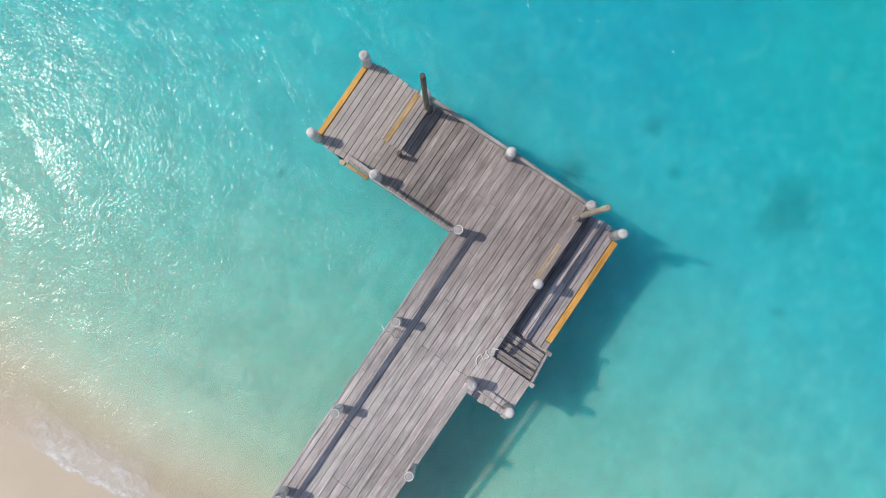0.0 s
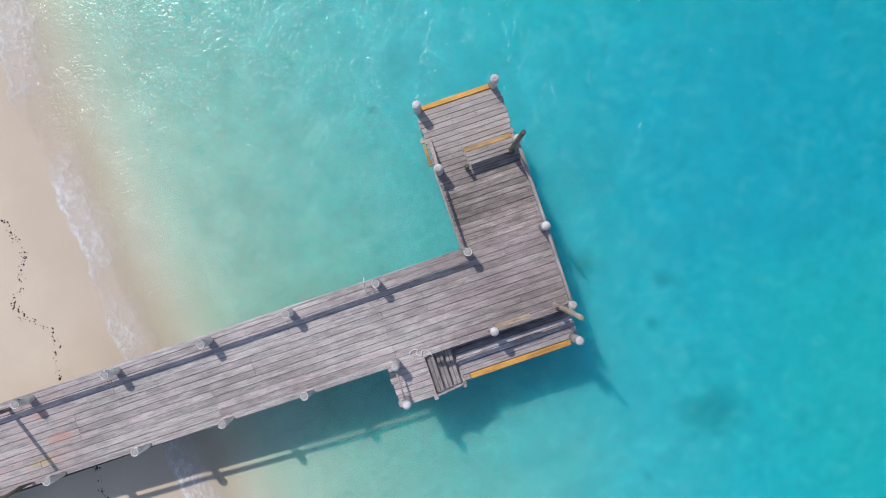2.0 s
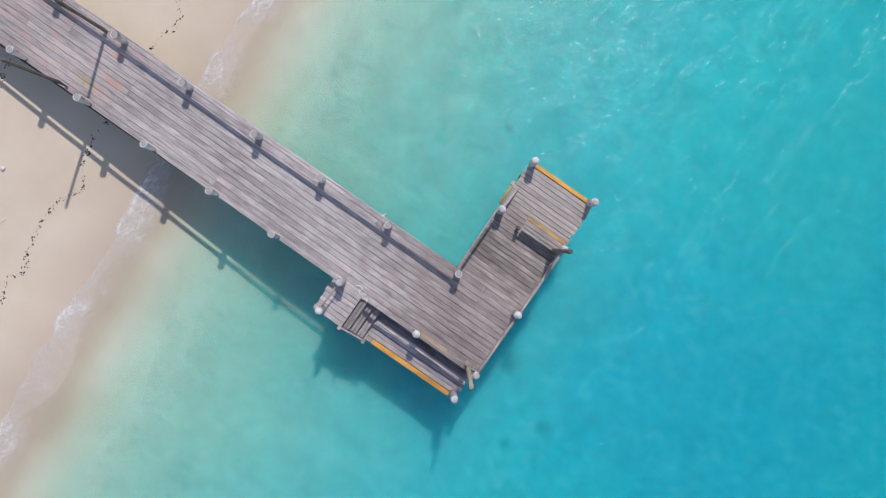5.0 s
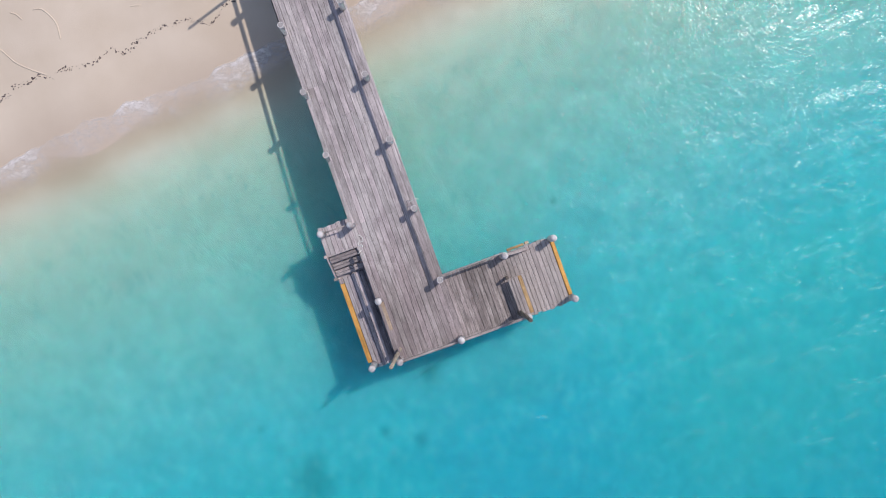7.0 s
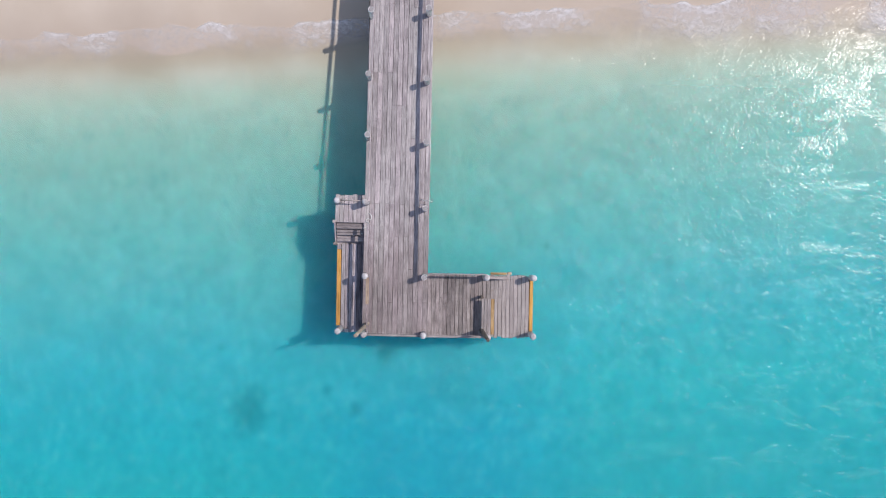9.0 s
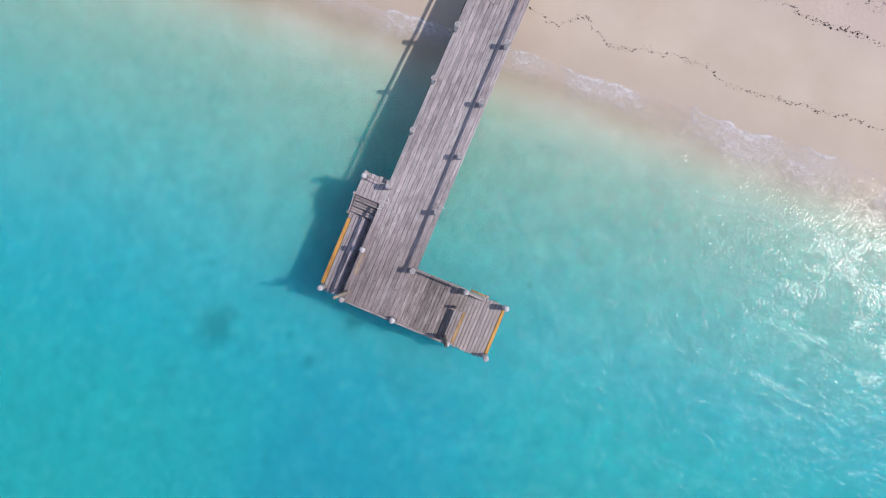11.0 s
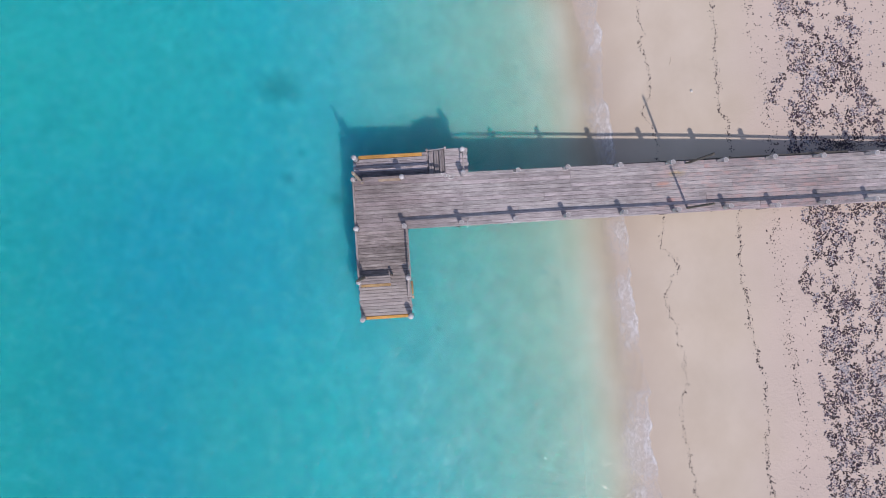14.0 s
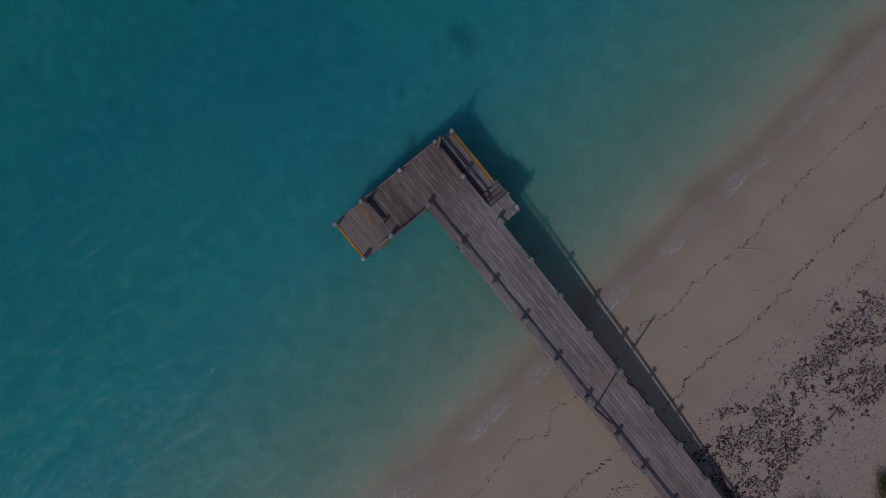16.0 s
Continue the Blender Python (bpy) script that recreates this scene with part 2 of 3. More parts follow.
def make_sand():
    n = Nodes("coral_sand")
    sep = n.add("ShaderNodeSeparateXYZ")
    n.link(n.place, sep.inputs[0])
    x, y, z = sep.outputs
    off = n.math("SUBTRACT", n.math("ADD", n.math("MULTIPLY", x, LEAN), SHORE), y)
    wander = n.noise(n.scaled(0.35, 0.35, 0.35), 1.0, 3.0, 0.55)
    off = n.math("ADD", off, n.math("MULTIPLY", n.math("SUBTRACT", wander, 0.5), 1.6))
    broad = n.noise(n.scaled(0.5, 0.5, 0.5), 1.0, 4.0, 0.55)
    fine = n.noise(n.scaled(38, 38, 38), 1.0, 3.0, 0.6)
    dry = n.ramp(broad, [(0.3, (0.598, 0.488, 0.382)), (0.7, (0.668, 0.558, 0.452))])
    dry = n.mix(n.math("MULTIPLY", n.step(n.math("ADD", y, n.math("MULTIPLY", broad, 2.0)), 15.5, 19.0), 0.8), dry, (0.63, 0.495, 0.43))
    dry = n.mix(n.math("MULTIPLY", n.step(fine, 0.45, 0.8), 0.18), dry, (0.47, 0.38, 0.33))
    # darker, warmer ground where the swash has wetted it
    wet = n.math("MULTIPLY", n.step(off, -2.4, 0.2), n.math("SUBTRACT", 1.0, n.step(off, 0.2, 1.8)))
    sand = n.mix(n.math("MULTIPLY", wet, 0.8), dry, (0.51, 0.405, 0.32))
    # clean white bed under the sea, with soft mottling and algae spots
    bedn = n.noise(n.scaled(0.9, 0.9, 0.9), 1.0, 5.0, 0.6, 0.6)
    bed = n.ramp(bedn, [(0.3, (0.71, 0.705, 0.685)), (0.5, (0.77, 0.755, 0.735)), (0.7, (0.83, 0.815, 0.79))])
    deepn = n.noise(n.scaled(0.22, 0.22, 0.22), 1.0, 4.0, 0.6, 0.8)
    far = n.step(off, 20.0, 30.0)
    bed = n.mix(n.math("MULTIPLY", n.math("MULTIPLY", far, n.step(deepn, 0.42, 0.68)), 0.4), bed, (0.5, 0.56, 0.46))
    for sx, sy, r, k in SPOTS:
        d = n.math("SQRT", n.math("ADD", n.math("POWER", n.math("SUBTRACT", x, sx), 2.0), n.math("POWER", n.math("SUBTRACT", y, sy), 2.0)))
        d = n.math("ADD", d, n.math("MULTIPLY", n.math("SUBTRACT", bedn, 0.5), r * 1.6))
        mask = n.math("SUBTRACT", 1.0, n.step(d, r * 0.05, r * 1.7))
        bed = n.mix(n.math("MULTIPLY", mask, k * 0.42), bed, (0.15, 0.2, 0.14))
    colour = n.mix(n.step(off, 0.3, 2.8), sand, bed)
    rough = n.math("SUBTRACT", 0.95, n.math("MULTIPLY", wet, 0.35))
    lumps = n.noise(n.scaled(8.0, 6.5, 6.0), 1.0, 2.0, 0.55)
    trod = n.step(n.noise(n.scaled(0.55, 0.9, 1.0), 1.0, 3.0, 0.5), 0.38, 0.62)
    high = n.math("ADD", n.math("MULTIPLY", n.math("MULTIPLY", n.step(y, 15.0, 18.0), trod), 0.32), 0.03)
    height = n.math("ADD", n.math("MULTIPLY", fine, 0.05), n.math("MULTIPLY", n.math("MULTIPLY", lumps, high), 1.0))
    # under water the light is scattered sideways before it reaches the eye
    n.link(n.math("MULTIPLY", n.step(off, 1.0, 5.0), 1.0), n.bsdf.inputs["Subsurface Weight"])
    n.bsdf.inputs["Subsurface Radius"].default_value = (0.2, 1.0, 1.15)
    n.bsdf.inputs["Subsurface Scale"].default_value = 1.6
    return n.done(colour, rough, n.bump(height, 0.11, 1.0))


def make_water():
    n = Nodes("sea_water")
    n.tree.nodes.remove(n.bsdf)
    out = n.tree.nodes["Material Output"]
    sep = n.add("ShaderNodeSeparateXYZ")
    n.link(n.place, sep.inputs[0])
    x, y, z = sep.outputs
    off = n.math("SUBTRACT", n.math("ADD", n.math("MULTIPLY", x, LEAN), SHORE), y)
    drift = n.noise(n.scaled(0.25, 0.25, 0.25), 1.0, 4.0, 0.55, 0.5)
    cloud = n.noise(n.scaled(1.1, 1.1, 1.1), 1.0, 5.0, 0.6, 0.6)
    soft = n.math("ADD", n.math("MULTIPLY", n.math("SUBTRACT", drift, 0.5), 4.0), n.math("MULTIPLY", n.math("SUBTRACT", cloud, 0.5), 1.6))
    deep = n.math("ADD", off, n.math("MULTIPLY", soft, n.step(off, 2.0, 11.0)))
    tint = n.ramp(n.math("DIVIDE", deep, 40.0), [
        (0.0, (0.98, 0.975, 0.95)), (0.03, (0.89, 0.94, 0.895)), (0.056, (0.745, 0.875, 0.79)), (0.1, (0.6, 0.83, 0.765)), (0.2, (0.415, 0.805, 0.795)),
        (0.3, (0.245, 0.77, 0.835)), (0.4, (0.145, 0.75, 0.865)), (0.55, (0.12, 0.74, 0.86)), (0.75, (0.13, 0.79, 0.8))])
    green = n.math("MULTIPLY", n.step(n.math("SUBTRACT", n.math("MULTIPLY", drift, 8.0), x), 4.0, 12.0), n.step(off, 11.0, 20.0))
    tint = n.mix(n.math("MULTIPLY", green, 0.7), tint, (0.16, 0.855, 0.845))
    east = n.math("MULTIPLY", n.step(n.math("ADD", x, n.math("MULTIPLY", drift, 4.0)), 4.0, 11.0), n.math("MULTIPLY", n.step(off, 10.0, 15.0), n.math("SUBTRACT", 1.0, n.step(off, 19.0, 25.0))))
    tint = n.mix(n.math("MULTIPLY", east, 0.5), tint, (0.22, 0.85, 0.82))
    # caustic light painted into the tint: pale and dark flecks, then a finer net
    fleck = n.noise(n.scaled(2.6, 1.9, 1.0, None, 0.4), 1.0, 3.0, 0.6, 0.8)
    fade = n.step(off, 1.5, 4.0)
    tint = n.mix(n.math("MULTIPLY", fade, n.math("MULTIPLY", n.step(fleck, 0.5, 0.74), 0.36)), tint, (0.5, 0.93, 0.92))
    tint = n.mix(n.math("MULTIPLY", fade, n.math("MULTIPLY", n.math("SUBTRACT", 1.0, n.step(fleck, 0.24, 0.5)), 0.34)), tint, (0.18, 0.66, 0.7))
    # finer caustic pattern, also painted into the tint
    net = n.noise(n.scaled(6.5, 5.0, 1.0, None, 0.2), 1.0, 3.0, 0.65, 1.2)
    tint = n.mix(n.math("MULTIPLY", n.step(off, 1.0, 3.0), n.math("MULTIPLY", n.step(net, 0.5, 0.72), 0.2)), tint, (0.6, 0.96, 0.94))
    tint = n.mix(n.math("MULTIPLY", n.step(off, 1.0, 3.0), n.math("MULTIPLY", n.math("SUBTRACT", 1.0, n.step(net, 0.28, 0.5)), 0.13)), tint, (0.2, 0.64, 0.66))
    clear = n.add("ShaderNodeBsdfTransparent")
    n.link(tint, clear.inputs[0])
    # ripples: short chop on longer waves that run ashore
    chop = n.noise(n.scaled(8.0, 6.6, 1.0, None, 0.5), 1.0, 2.0, 0.5, 0.7)
    swell = n.noise(n.scaled(0.3, 0.8, 1.0, None, -0.2), 1.0, 1.0, 0.5, 0.4)
    tiny = n.noise(n.scaled(14.0, 10.0, 1.0, None, 0.2), 1.0, 2.0, 0.5)
    gust = n.noise(n.scaled(0.62, 0.95, 1.0, None, -0.2), 1.0, 4.0, 0.62)
    short = n.math("ADD", n.math("MULTIPLY", chop, 0.58), n.math("MULTIPLY", tiny, 0.035))
    short = n.math("MULTIPLY", short, n.math("ADD", n.math("MULTIPLY", n.step(gust, 0.46, 0.6), 0.95), 0.4))
    height = n.math("ADD", n.math("MULTIPLY", swell, 1.1), short)
    height = n.math("MULTIPLY", height, n.math("ADD", n.math("MULTIPLY", n.step(off, 0.5, 16.0), 0.42), 0.85))
    normal = n.bump(height, 0.075, 1.0)
    gloss = n.add("ShaderNodeBsdfGlossy")
    gloss.inputs["Roughness"].default_value = 0.19
    n.link(normal, gloss.inputs["Normal"])
    facing = n.add("ShaderNodeLayerWeight").outputs["Facing"]
    fres = n.math("ADD", n.math("MULTIPLY", n.math("POWER", facing, 5.0), 0.98), 0.015)
    surface = n.add("ShaderNodeMixShader")
    n.link(fres, surface.inputs[0])
    n.link(clear.outputs[0], surface.inputs[1])
    n.link(gloss.outputs[0], surface.inputs[2])
    n.link(surface.outputs[0], out.inputs["Surface"])
    return n.mat


def make_foam():
    """Milky swash with lace in it and a bright scalloped front."""
    n = Nodes("swash_foam")
    n.tree.nodes.remove(n.bsdf)
    sep = n.add("ShaderNodeSeparateXYZ")
    n.link(n.place, sep.inputs[0])
    x, y, z = sep.outputs
    off = n.math("SUBTRACT", n.math("ADD", n.math("MULTIPLY", x, LEAN), SHORE), y)
    edge = n.noise(n.scaled(0.42, 0.1, 0.0), 1.0, 3.0, 0.55)
    reach = n.math("ADD", off, n.math("MULTIPLY", n.math("SUBTRACT", edge, 0.21), 1.6))
    lace = n.noise(n.scaled(2.4, 3.4, 1.0), 1.0, 7.0, 0.75, 0.4)
    patch = n.step(n.noise(n.scaled(0.33, 0.3, 0.0), 1.0, 2.0, 0.5), 0.36, 0.6)
    veil = n.math("MULTIPLY", n.step(reach, -0.08, 0.05), n.math("SUBTRACT", 1.0, n.step(n.math("SUBTRACT", reach, n.math("MULTIPLY", n.step(x, 4.0, 14.0), 0.7)), 0.3, 1.3)))
    froth = n.math("MULTIPLY", veil, n.math("ADD", n.math("MULTIPLY", n.step(lace, 0.42, 0.66), 0.42), 0.34))
    front = n.math("MULTIPLY", n.step(reach, -0.08, 0.02), n.math("SUBTRACT", 1.0, n.step(reach, 0.03, 0.3)))
    front = n.math("MULTIPLY", n.math("MULTIPLY", front, patch), n.math("ADD", n.math("MULTIPLY", n.step(lace, 0.36, 0.6), 0.6), 0.35))
    low = n.math("ADD", n.math("MULTIPLY", patch, 0.75), 0.25)
    amount = n.math("MAXIMUM", n.math("MULTIPLY", froth, low), front)
    white, clear, both = n.add("ShaderNodeBsdfDiffuse"), n.add("ShaderNodeBsdfTransparent"), n.add("ShaderNodeMixShader")
    white.inputs[0].default_value = (0.8, 0.76, 0.75, 1)
    n.link(amount, both.inputs[0])
    n.link(clear.outputs[0], both.inputs[1])
    n.link(white.outputs[0], both.inputs[2])
    n.link(both.outputs[0], n.tree.nodes["Material Output"].inputs["Surface"])
    return n.mat


def make_water_body(name, start, full):
    """Fine suspended matter that scatters light inside the water."""
    n = Nodes(name)
    n.tree.nodes.remove(n.bsdf)
    clear, cloud, both = n.add("ShaderNodeBsdfTransparent"), n.add("ShaderNodeBsdfDiffuse"), n.add("ShaderNodeMixShader")
    cloud.inputs[0].default_value = (0.74, 0.74, 0.73, 1)
    sep = n.add("ShaderNodeSeparateXYZ")
    n.link(n.place, sep.inputs[0])
    off = n.math("SUBTRACT", n.math("ADD", n.math("MULTIPLY", sep.outputs[0], LEAN), SHORE), sep.outputs[1])
    n.link(n.math("MULTIPLY", n.step(off, start, full), 0.27), both.inputs[0])
    n.link(clear.outputs[0], both.inputs[1])
    n.link(cloud.outputs[0], both.inputs[2])
    n.link(both.outputs[0], n.tree.nodes["Material Output"].inputs["Surface"])
    return n.mat


SAND, WATER, FOAM = make_sand(), make_water(), make_foam()
BODY, BODY_LOW = make_water_body("cloudy_water", 9.5, 19.0), make_water_body("cloudy_deep_water", 14.0, 22.0)


# ---- mesh helpers ----
def slab(x0, x1, y0, y1, z0, z1, c=0.006):
    """A box with chamfered edges, as vertices and faces."""
    v, at = [], {}
    lo, hi = (x0, y0, z0), (x1, y1, z1)
    for corner in [(a, b, d) for a in (0, 1) for b in (0, 1) for d in (0, 1)]:
        for axis in range(3):
            p = [(hi if corner[k] else lo)[k] + (0 if k == axis else (-c if corner[k] else c)) for k in range(3)]
            at[corner, axis] = len(v)
            v.append(tuple(p))
    f = []
    for axis in range(3):
        u, w = [k for k in range(3) if k != axis]
        for side in (0, 1):
            loop = []
            for a, b in ((0, 0), (1, 0), (1, 1), (0, 1)):
                q = [0, 0, 0]
                q[axis], q[u], q[w] = side, a, b
                loop.append(at[tuple(q), axis])
            f.append(loop)
        for a in (0, 1):
            for b in (0, 1):
                q0, q1 = [0, 0, 0], [0, 0, 0]
                q0[axis], q1[axis] = 0, 1
                q0[u] = q1[u] = a
                q0[w] = q1[w] = b
                f.append([at[tuple(q0), u], at[tuple(q1), u], at[tuple(q1), w], at[tuple(q0), w]])
    for corner in [(a, b, d) for a in (0, 1) for b in (0, 1) for d in (0, 1)]:
        f.append([at[corner, k] for k in range(3)])
    return v, f


def lathe(profile, n=20, wobble=0.0, rng=None):
    """A turned body from (radius, height) pairs, closed at both ends."""
    v, f = [], []
    for r, z in profile:
        for k in range(n):
            a = 2 * math.pi * k / n
            q = r * (1 + (rng.uniform(-wobble, wobble) if rng else 0))
            v.append((q * math.cos(a), q * math.sin(a), z))
    for i in range(len(profile) - 1):
        for k in range(n):
            j = (k + 1) % n
            f.append([i * n + k, i * n + j, i * n + n + j, i * n + n + k])
    f.append(list(range(n))[::-1])
    f.append([len(v) - n + k for k in range(n)])
    return v, f


def tube(points, r, n=7):
    """A round cord along points."""
    v, f = [], []
    pts = [Vector(p) for p in points]
    for i, p in enumerate(pts):
        d = (pts[min(i + 1, len(pts) - 1)] - pts[max(i - 1, 0)]).normalized()
        side = d.cross(Vector((0, 0, 1)))
        side = side.normalized() if side.length > 1e-4 else Vector((1, 0, 0))
        up = side.cross(d)
        rad = r[i] if isinstance(r, (list, tuple)) else r
        for k in range(n):
            a = 2 * math.pi * k / n
            v.append(tuple(p + rad * (math.cos(a) * side + math.sin(a) * up)))
    for i in range(len(pts) - 1):
        for k in range(n):
            j = (k + 1) % n
            f.append([i * n + k, i * n + j, i * n + n + j, i * n + n + k])
    f.append(list(range(n))[::-1])
    f.append([len(v) - n + k for k in range(n)])
    return v, f


def moved(shape, m):
    return [tuple(m @ Vector(p)) for p in shape[0]], shape[1]


def joined(*shapes):
    v, f = [], []
    for sv, sf in shapes:
        f += [[k + len(v) for k in face] for face in sf]
        v += sv
    return v, f


def solid(name, shape, material, smooth=False):
    me = bpy.data.meshes.new(name)
    me.from_pydata(shape[0], [], shape[1])
    bm = bmesh.new()
    bm.from_mesh(me)
    bmesh.ops.recalc_face_normals(bm, faces=bm.faces)
    bm.to_mesh(me)
    bm.free()
    me.materials.append(material)
    if smooth:
        for p in me.polygons:
            p.use_smooth = len(p.vertices) == 4
    return me


def part(name, shape, material, parent, label="", smooth=False):
    ob = new(name, solid(name, shape, material, smooth))
    ob.parent = parent
    return tagged(ob, label) if label else ob


def thing(name, m, label, category, group="", kind=""):
    ob = new(name)
    ob.matrix_world = m
    return tagged(ob, label, category, group, kind)


# ---- ground and sea ----
BED_Y = [-2500, -300, -60, -20, -8, -2.5, 4.5, 8, 9.75, 11, 13.6, 16, 20, 24, 28, 60, 400, 2500]
BED_Z = [-60, -16, -6.5, -3.7, -3.0, -2.72, -2.4, -2.06, -1.9, -1.78, -1.52, -1.22, -0.85, -0.45, -0.2, 0.6, 3, 4]


def ground_height(x, y):
    u = y - LEAN * np.clip(x, -60, 60) + 0.28 * np.sin(x * 0.55 + 0.6) + 0.18 * np.sin(x * 1.27 + 2.0)
    return np.interp(u, BED_Y, BED_Z)


CORE = np.concatenate([np.arange(-44, -14, 0.5), np.arange(-14, 14, 0.25), np.arange(14, 44.01, 0.5)])
WIDE = 44 * 1.22 ** np.arange(1, 21)
LINE = np.concatenate([-WIDE[::-1], CORE, WIDE])


def sheet(ys, height):
    """Vertices and faces of one wide sheet, fine in the middle and coarse far away."""
    gx, gy = np.meshgrid(LINE, ys)
    gz = height(gx, gy)
    idx = np.arange(gx.size).reshape(gx.shape)
    faces = np.stack([idx[:-1, :-1], idx[:-1, 1:], idx[1:, 1:], idx[1:, :-1]], -1).reshape(-1, 4)
    return np.stack([gx, gy, gz], -1).reshape(-1, 3), faces


def lumps(gx, gy, freq, depth, seed):
    flat = [noise.fractal(Vector((a * freq, b * freq, seed)), 1.0, 2.0, depth) if abs(a) < 50 and abs(b) < 50 else 0.0 for a, b in zip(gx.ravel(), gy.ravel())]
    return np.array(flat).reshape(gx.shape)


def ground_sheet(gx, gy):
    gz = (ground_height(gx, gy - 0.7) + ground_height(gx, gy) + ground_height(gx, gy + 0.7)) / 3
    under = np.clip((7.5 - (gy - LEAN * gx)) / 6, 0, 1)
    gz = gz + lumps(gx, gy, 0.35, 3, 0.0) * np.where(gy > 16.5, 0.05, 0.012)
    return gz + under * 0.065 * lumps(gx, gy, 0.95, 2, 5.0)


def build_ground():
    v, f = sheet(LINE, ground_sheet)
    me = bpy.data.meshes.new("ground")
    me.from_pydata(v.tolist(), [], f.tolist())
    me.materials.append(SAND)
    for p in me.polygons:
        p.use_smooth = True
    tagged(new("ground", me), "pale coral sand beach sloping under the clear sea", "sand", kind="structure")


SEA_Z = -1.9


def build_sea():
    """The surface, and two cloudy layers below it that scatter the light."""
    v, f, slots = [(-2400, -2400, SEA_Z), (2400, -2400, SEA_Z), (2400, 60, SEA_Z), (-2400, 60, SEA_Z)], [[0, 1, 2, 3]], [0]
    for slot, (depth, seed) in enumerate(((0.11, 1.0), (0.24, 2.0)), 1):
        lv, lf = sheet(LINE[LINE < 8], lambda gx, gy: SEA_Z - depth + 0.08 * lumps(gx, gy, 1.1, 2, seed) * np.clip((7 - gy) / 6, 0, 1))
        f += (lf + len(v)).tolist()
        v += lv.tolist()
        slots += [slot] * len(lf)
    me = bpy.data.meshes.new("water")
    me.from_pydata(v, [], f)
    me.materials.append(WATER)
    me.materials.append(BODY)
    me.materials.append(BODY_LOW)
    for p, slot in zip(me.polygons, slots):
        p.material_index = slot
        p.use_smooth = True
    tagged(new("water", me), "clear turquoise sea with small glinting ripples", "sea water", kind="structure")


def build_foam():
    gx, go = np.meshgrid(np.arange(-30, 30.1, 0.25), np.arange(-1.7, 2.61, 0.1))
    gy = SHORE + LEAN * gx - go
    gz = np.maximum(ground_sheet(gx, gy), SEA_Z) + 0.02
    idx = np.arange(gx.size).reshape(gx.shape)
    f = np.stack([idx[:-1, :-1], idx[1:, :-1], idx[1:, 1:], idx[:-1, 1:]], -1).reshape(-1, 4)
    me = bpy.data.meshes.new("foam")
    me.from_pydata(np.stack([gx, gy, gz], -1).reshape(-1, 3).tolist(), [], f.tolist())
    me.materials.append(FOAM)
    for p in me.polygons:
        p.use_smooth = True
    tagged(new("foam", me), "thin milky foam of the last wave along the shore", "sea foam", kind="stuff")


build_ground()
build_sea()
build_foam()


# ---- posts, rails and poles ----
RAIL_POST_Z = 0.67
rng = random.Random(4)


def bend(x, y):
    """The walkway narrows and turns slightly towards the shore."""
    return x + max(y, 0.0) * (0.003 - 0.0027 * x)


def make_post(height, domed=False):
    r = 0.112 if domed else 0.103
    post = thing("railing_post", Matrix(), "stout round weathered grey post with a pale rim", "post", "railing posts of the pier")
    part("shaft", lathe([(r, -0.03), (r, height - 0.05), (r * 1.02, height - 0.03), (r * 1.0, height - 0.008), (r * 0.93, height), (r * 0.84, height), (r * 0.82, height - 0.012)], 22), PAINT if domed else OLD_PAINT, post, smooth=True)
    if not domed:
        ring = [(r * 1.03, height - 0.02), (r * 1.03, height + 0.004), (r * 0.86, height + 0.006), (r * 0.86, height - 0.02)]
        part("rim", lathe(ring, 22), PAINT, post, "pale worn rim", True)
    if domed:
        part("cap", lathe([(r * 0.9, height - 0.02), (r * 0.86, height + 0.012), (r * 0.62, height + 0.035), (r * 0.3, height + 0.045)], 22), PAINT, post, smooth=True)
        return post
    part("cap", lathe([(r * 0.815, height - 0.04), (r * 0.815, height - 0.012), (r * 0.6, height - 0.002), (r * 0.25, height + 0.004)], 22), FILL, post, "rough grey concrete filling")
    return post


def stand(master, x, y, z=0.0, label=""):
    m = pose(x, y, z, rng.uniform(-2, 2), rng.uniform(-2, 2), rng.uniform(0, 360))
    ob = copy_thing(master, m)
    return tagged(ob, label) if label else ob


A_POSTS = [(0.0, 0.0), (-0.01, 2.48), (-0.02, 4.86), (-0.03, 7.1), (0.0, 9.6), (0.03, 11.94), (0.02, 14.24), (0.07, 16.3), (0.08, 18.5), (0.06, 20.64), (0.08, 22.8), (0.09, 25.0)]
B_POSTS = [(-2.14, 2.68), (-2.13, 5.04), (-2.11, 7.23), (-2.08, 9.48), (-2.06, 11.8), (-2.03, 14.1), (-2.02, 16.28), (-1.97, 18.43), (-1.96, 20.77), (-1.93, 22.95), (-1.9, 25.1)]
HEAD_POSTS = [(3.93, -2.05), (3.91, 0.03), (2.22, 0.02), (2.3, -2.1), (0.0, -2.1), (-2.14, -2.07), (-2.14, 0.02), (-3.17, 2.71)]
master_post = make_post(RAIL_POST_Z)
master_post.matrix_world = pose(*A_POSTS[0], 0)
for px, py in A_POSTS[1:] + B_POSTS[1:]:
    stand(master_post, px, py)
head_post = make_post(RAIL_POST_Z - 0.03, True)
tagged(head_post, "stout white-painted post with a rounded white top")
head_post.matrix_world = pose(*HEAD_POSTS[0], 0)
for px, py in HEAD_POSTS[1:] + B_POSTS[:1]:
    stand(head_post, px, py)
low_post = make_post(0.72, True)
low_post.matrix_world = pose(-3.1, -1.99, -0.46, 2, -3, 40)
tagged(low_post, "white-painted post on the corner of the lower landing", group="railing posts of the pier")


def rail(x0, y0, x1, y1, material=WOOD, z0=0.49, z1=0.65, width=0.042, label="grey weathered handrail board on edge between the posts"):
    """A board on edge, nailed to the side of two posts."""
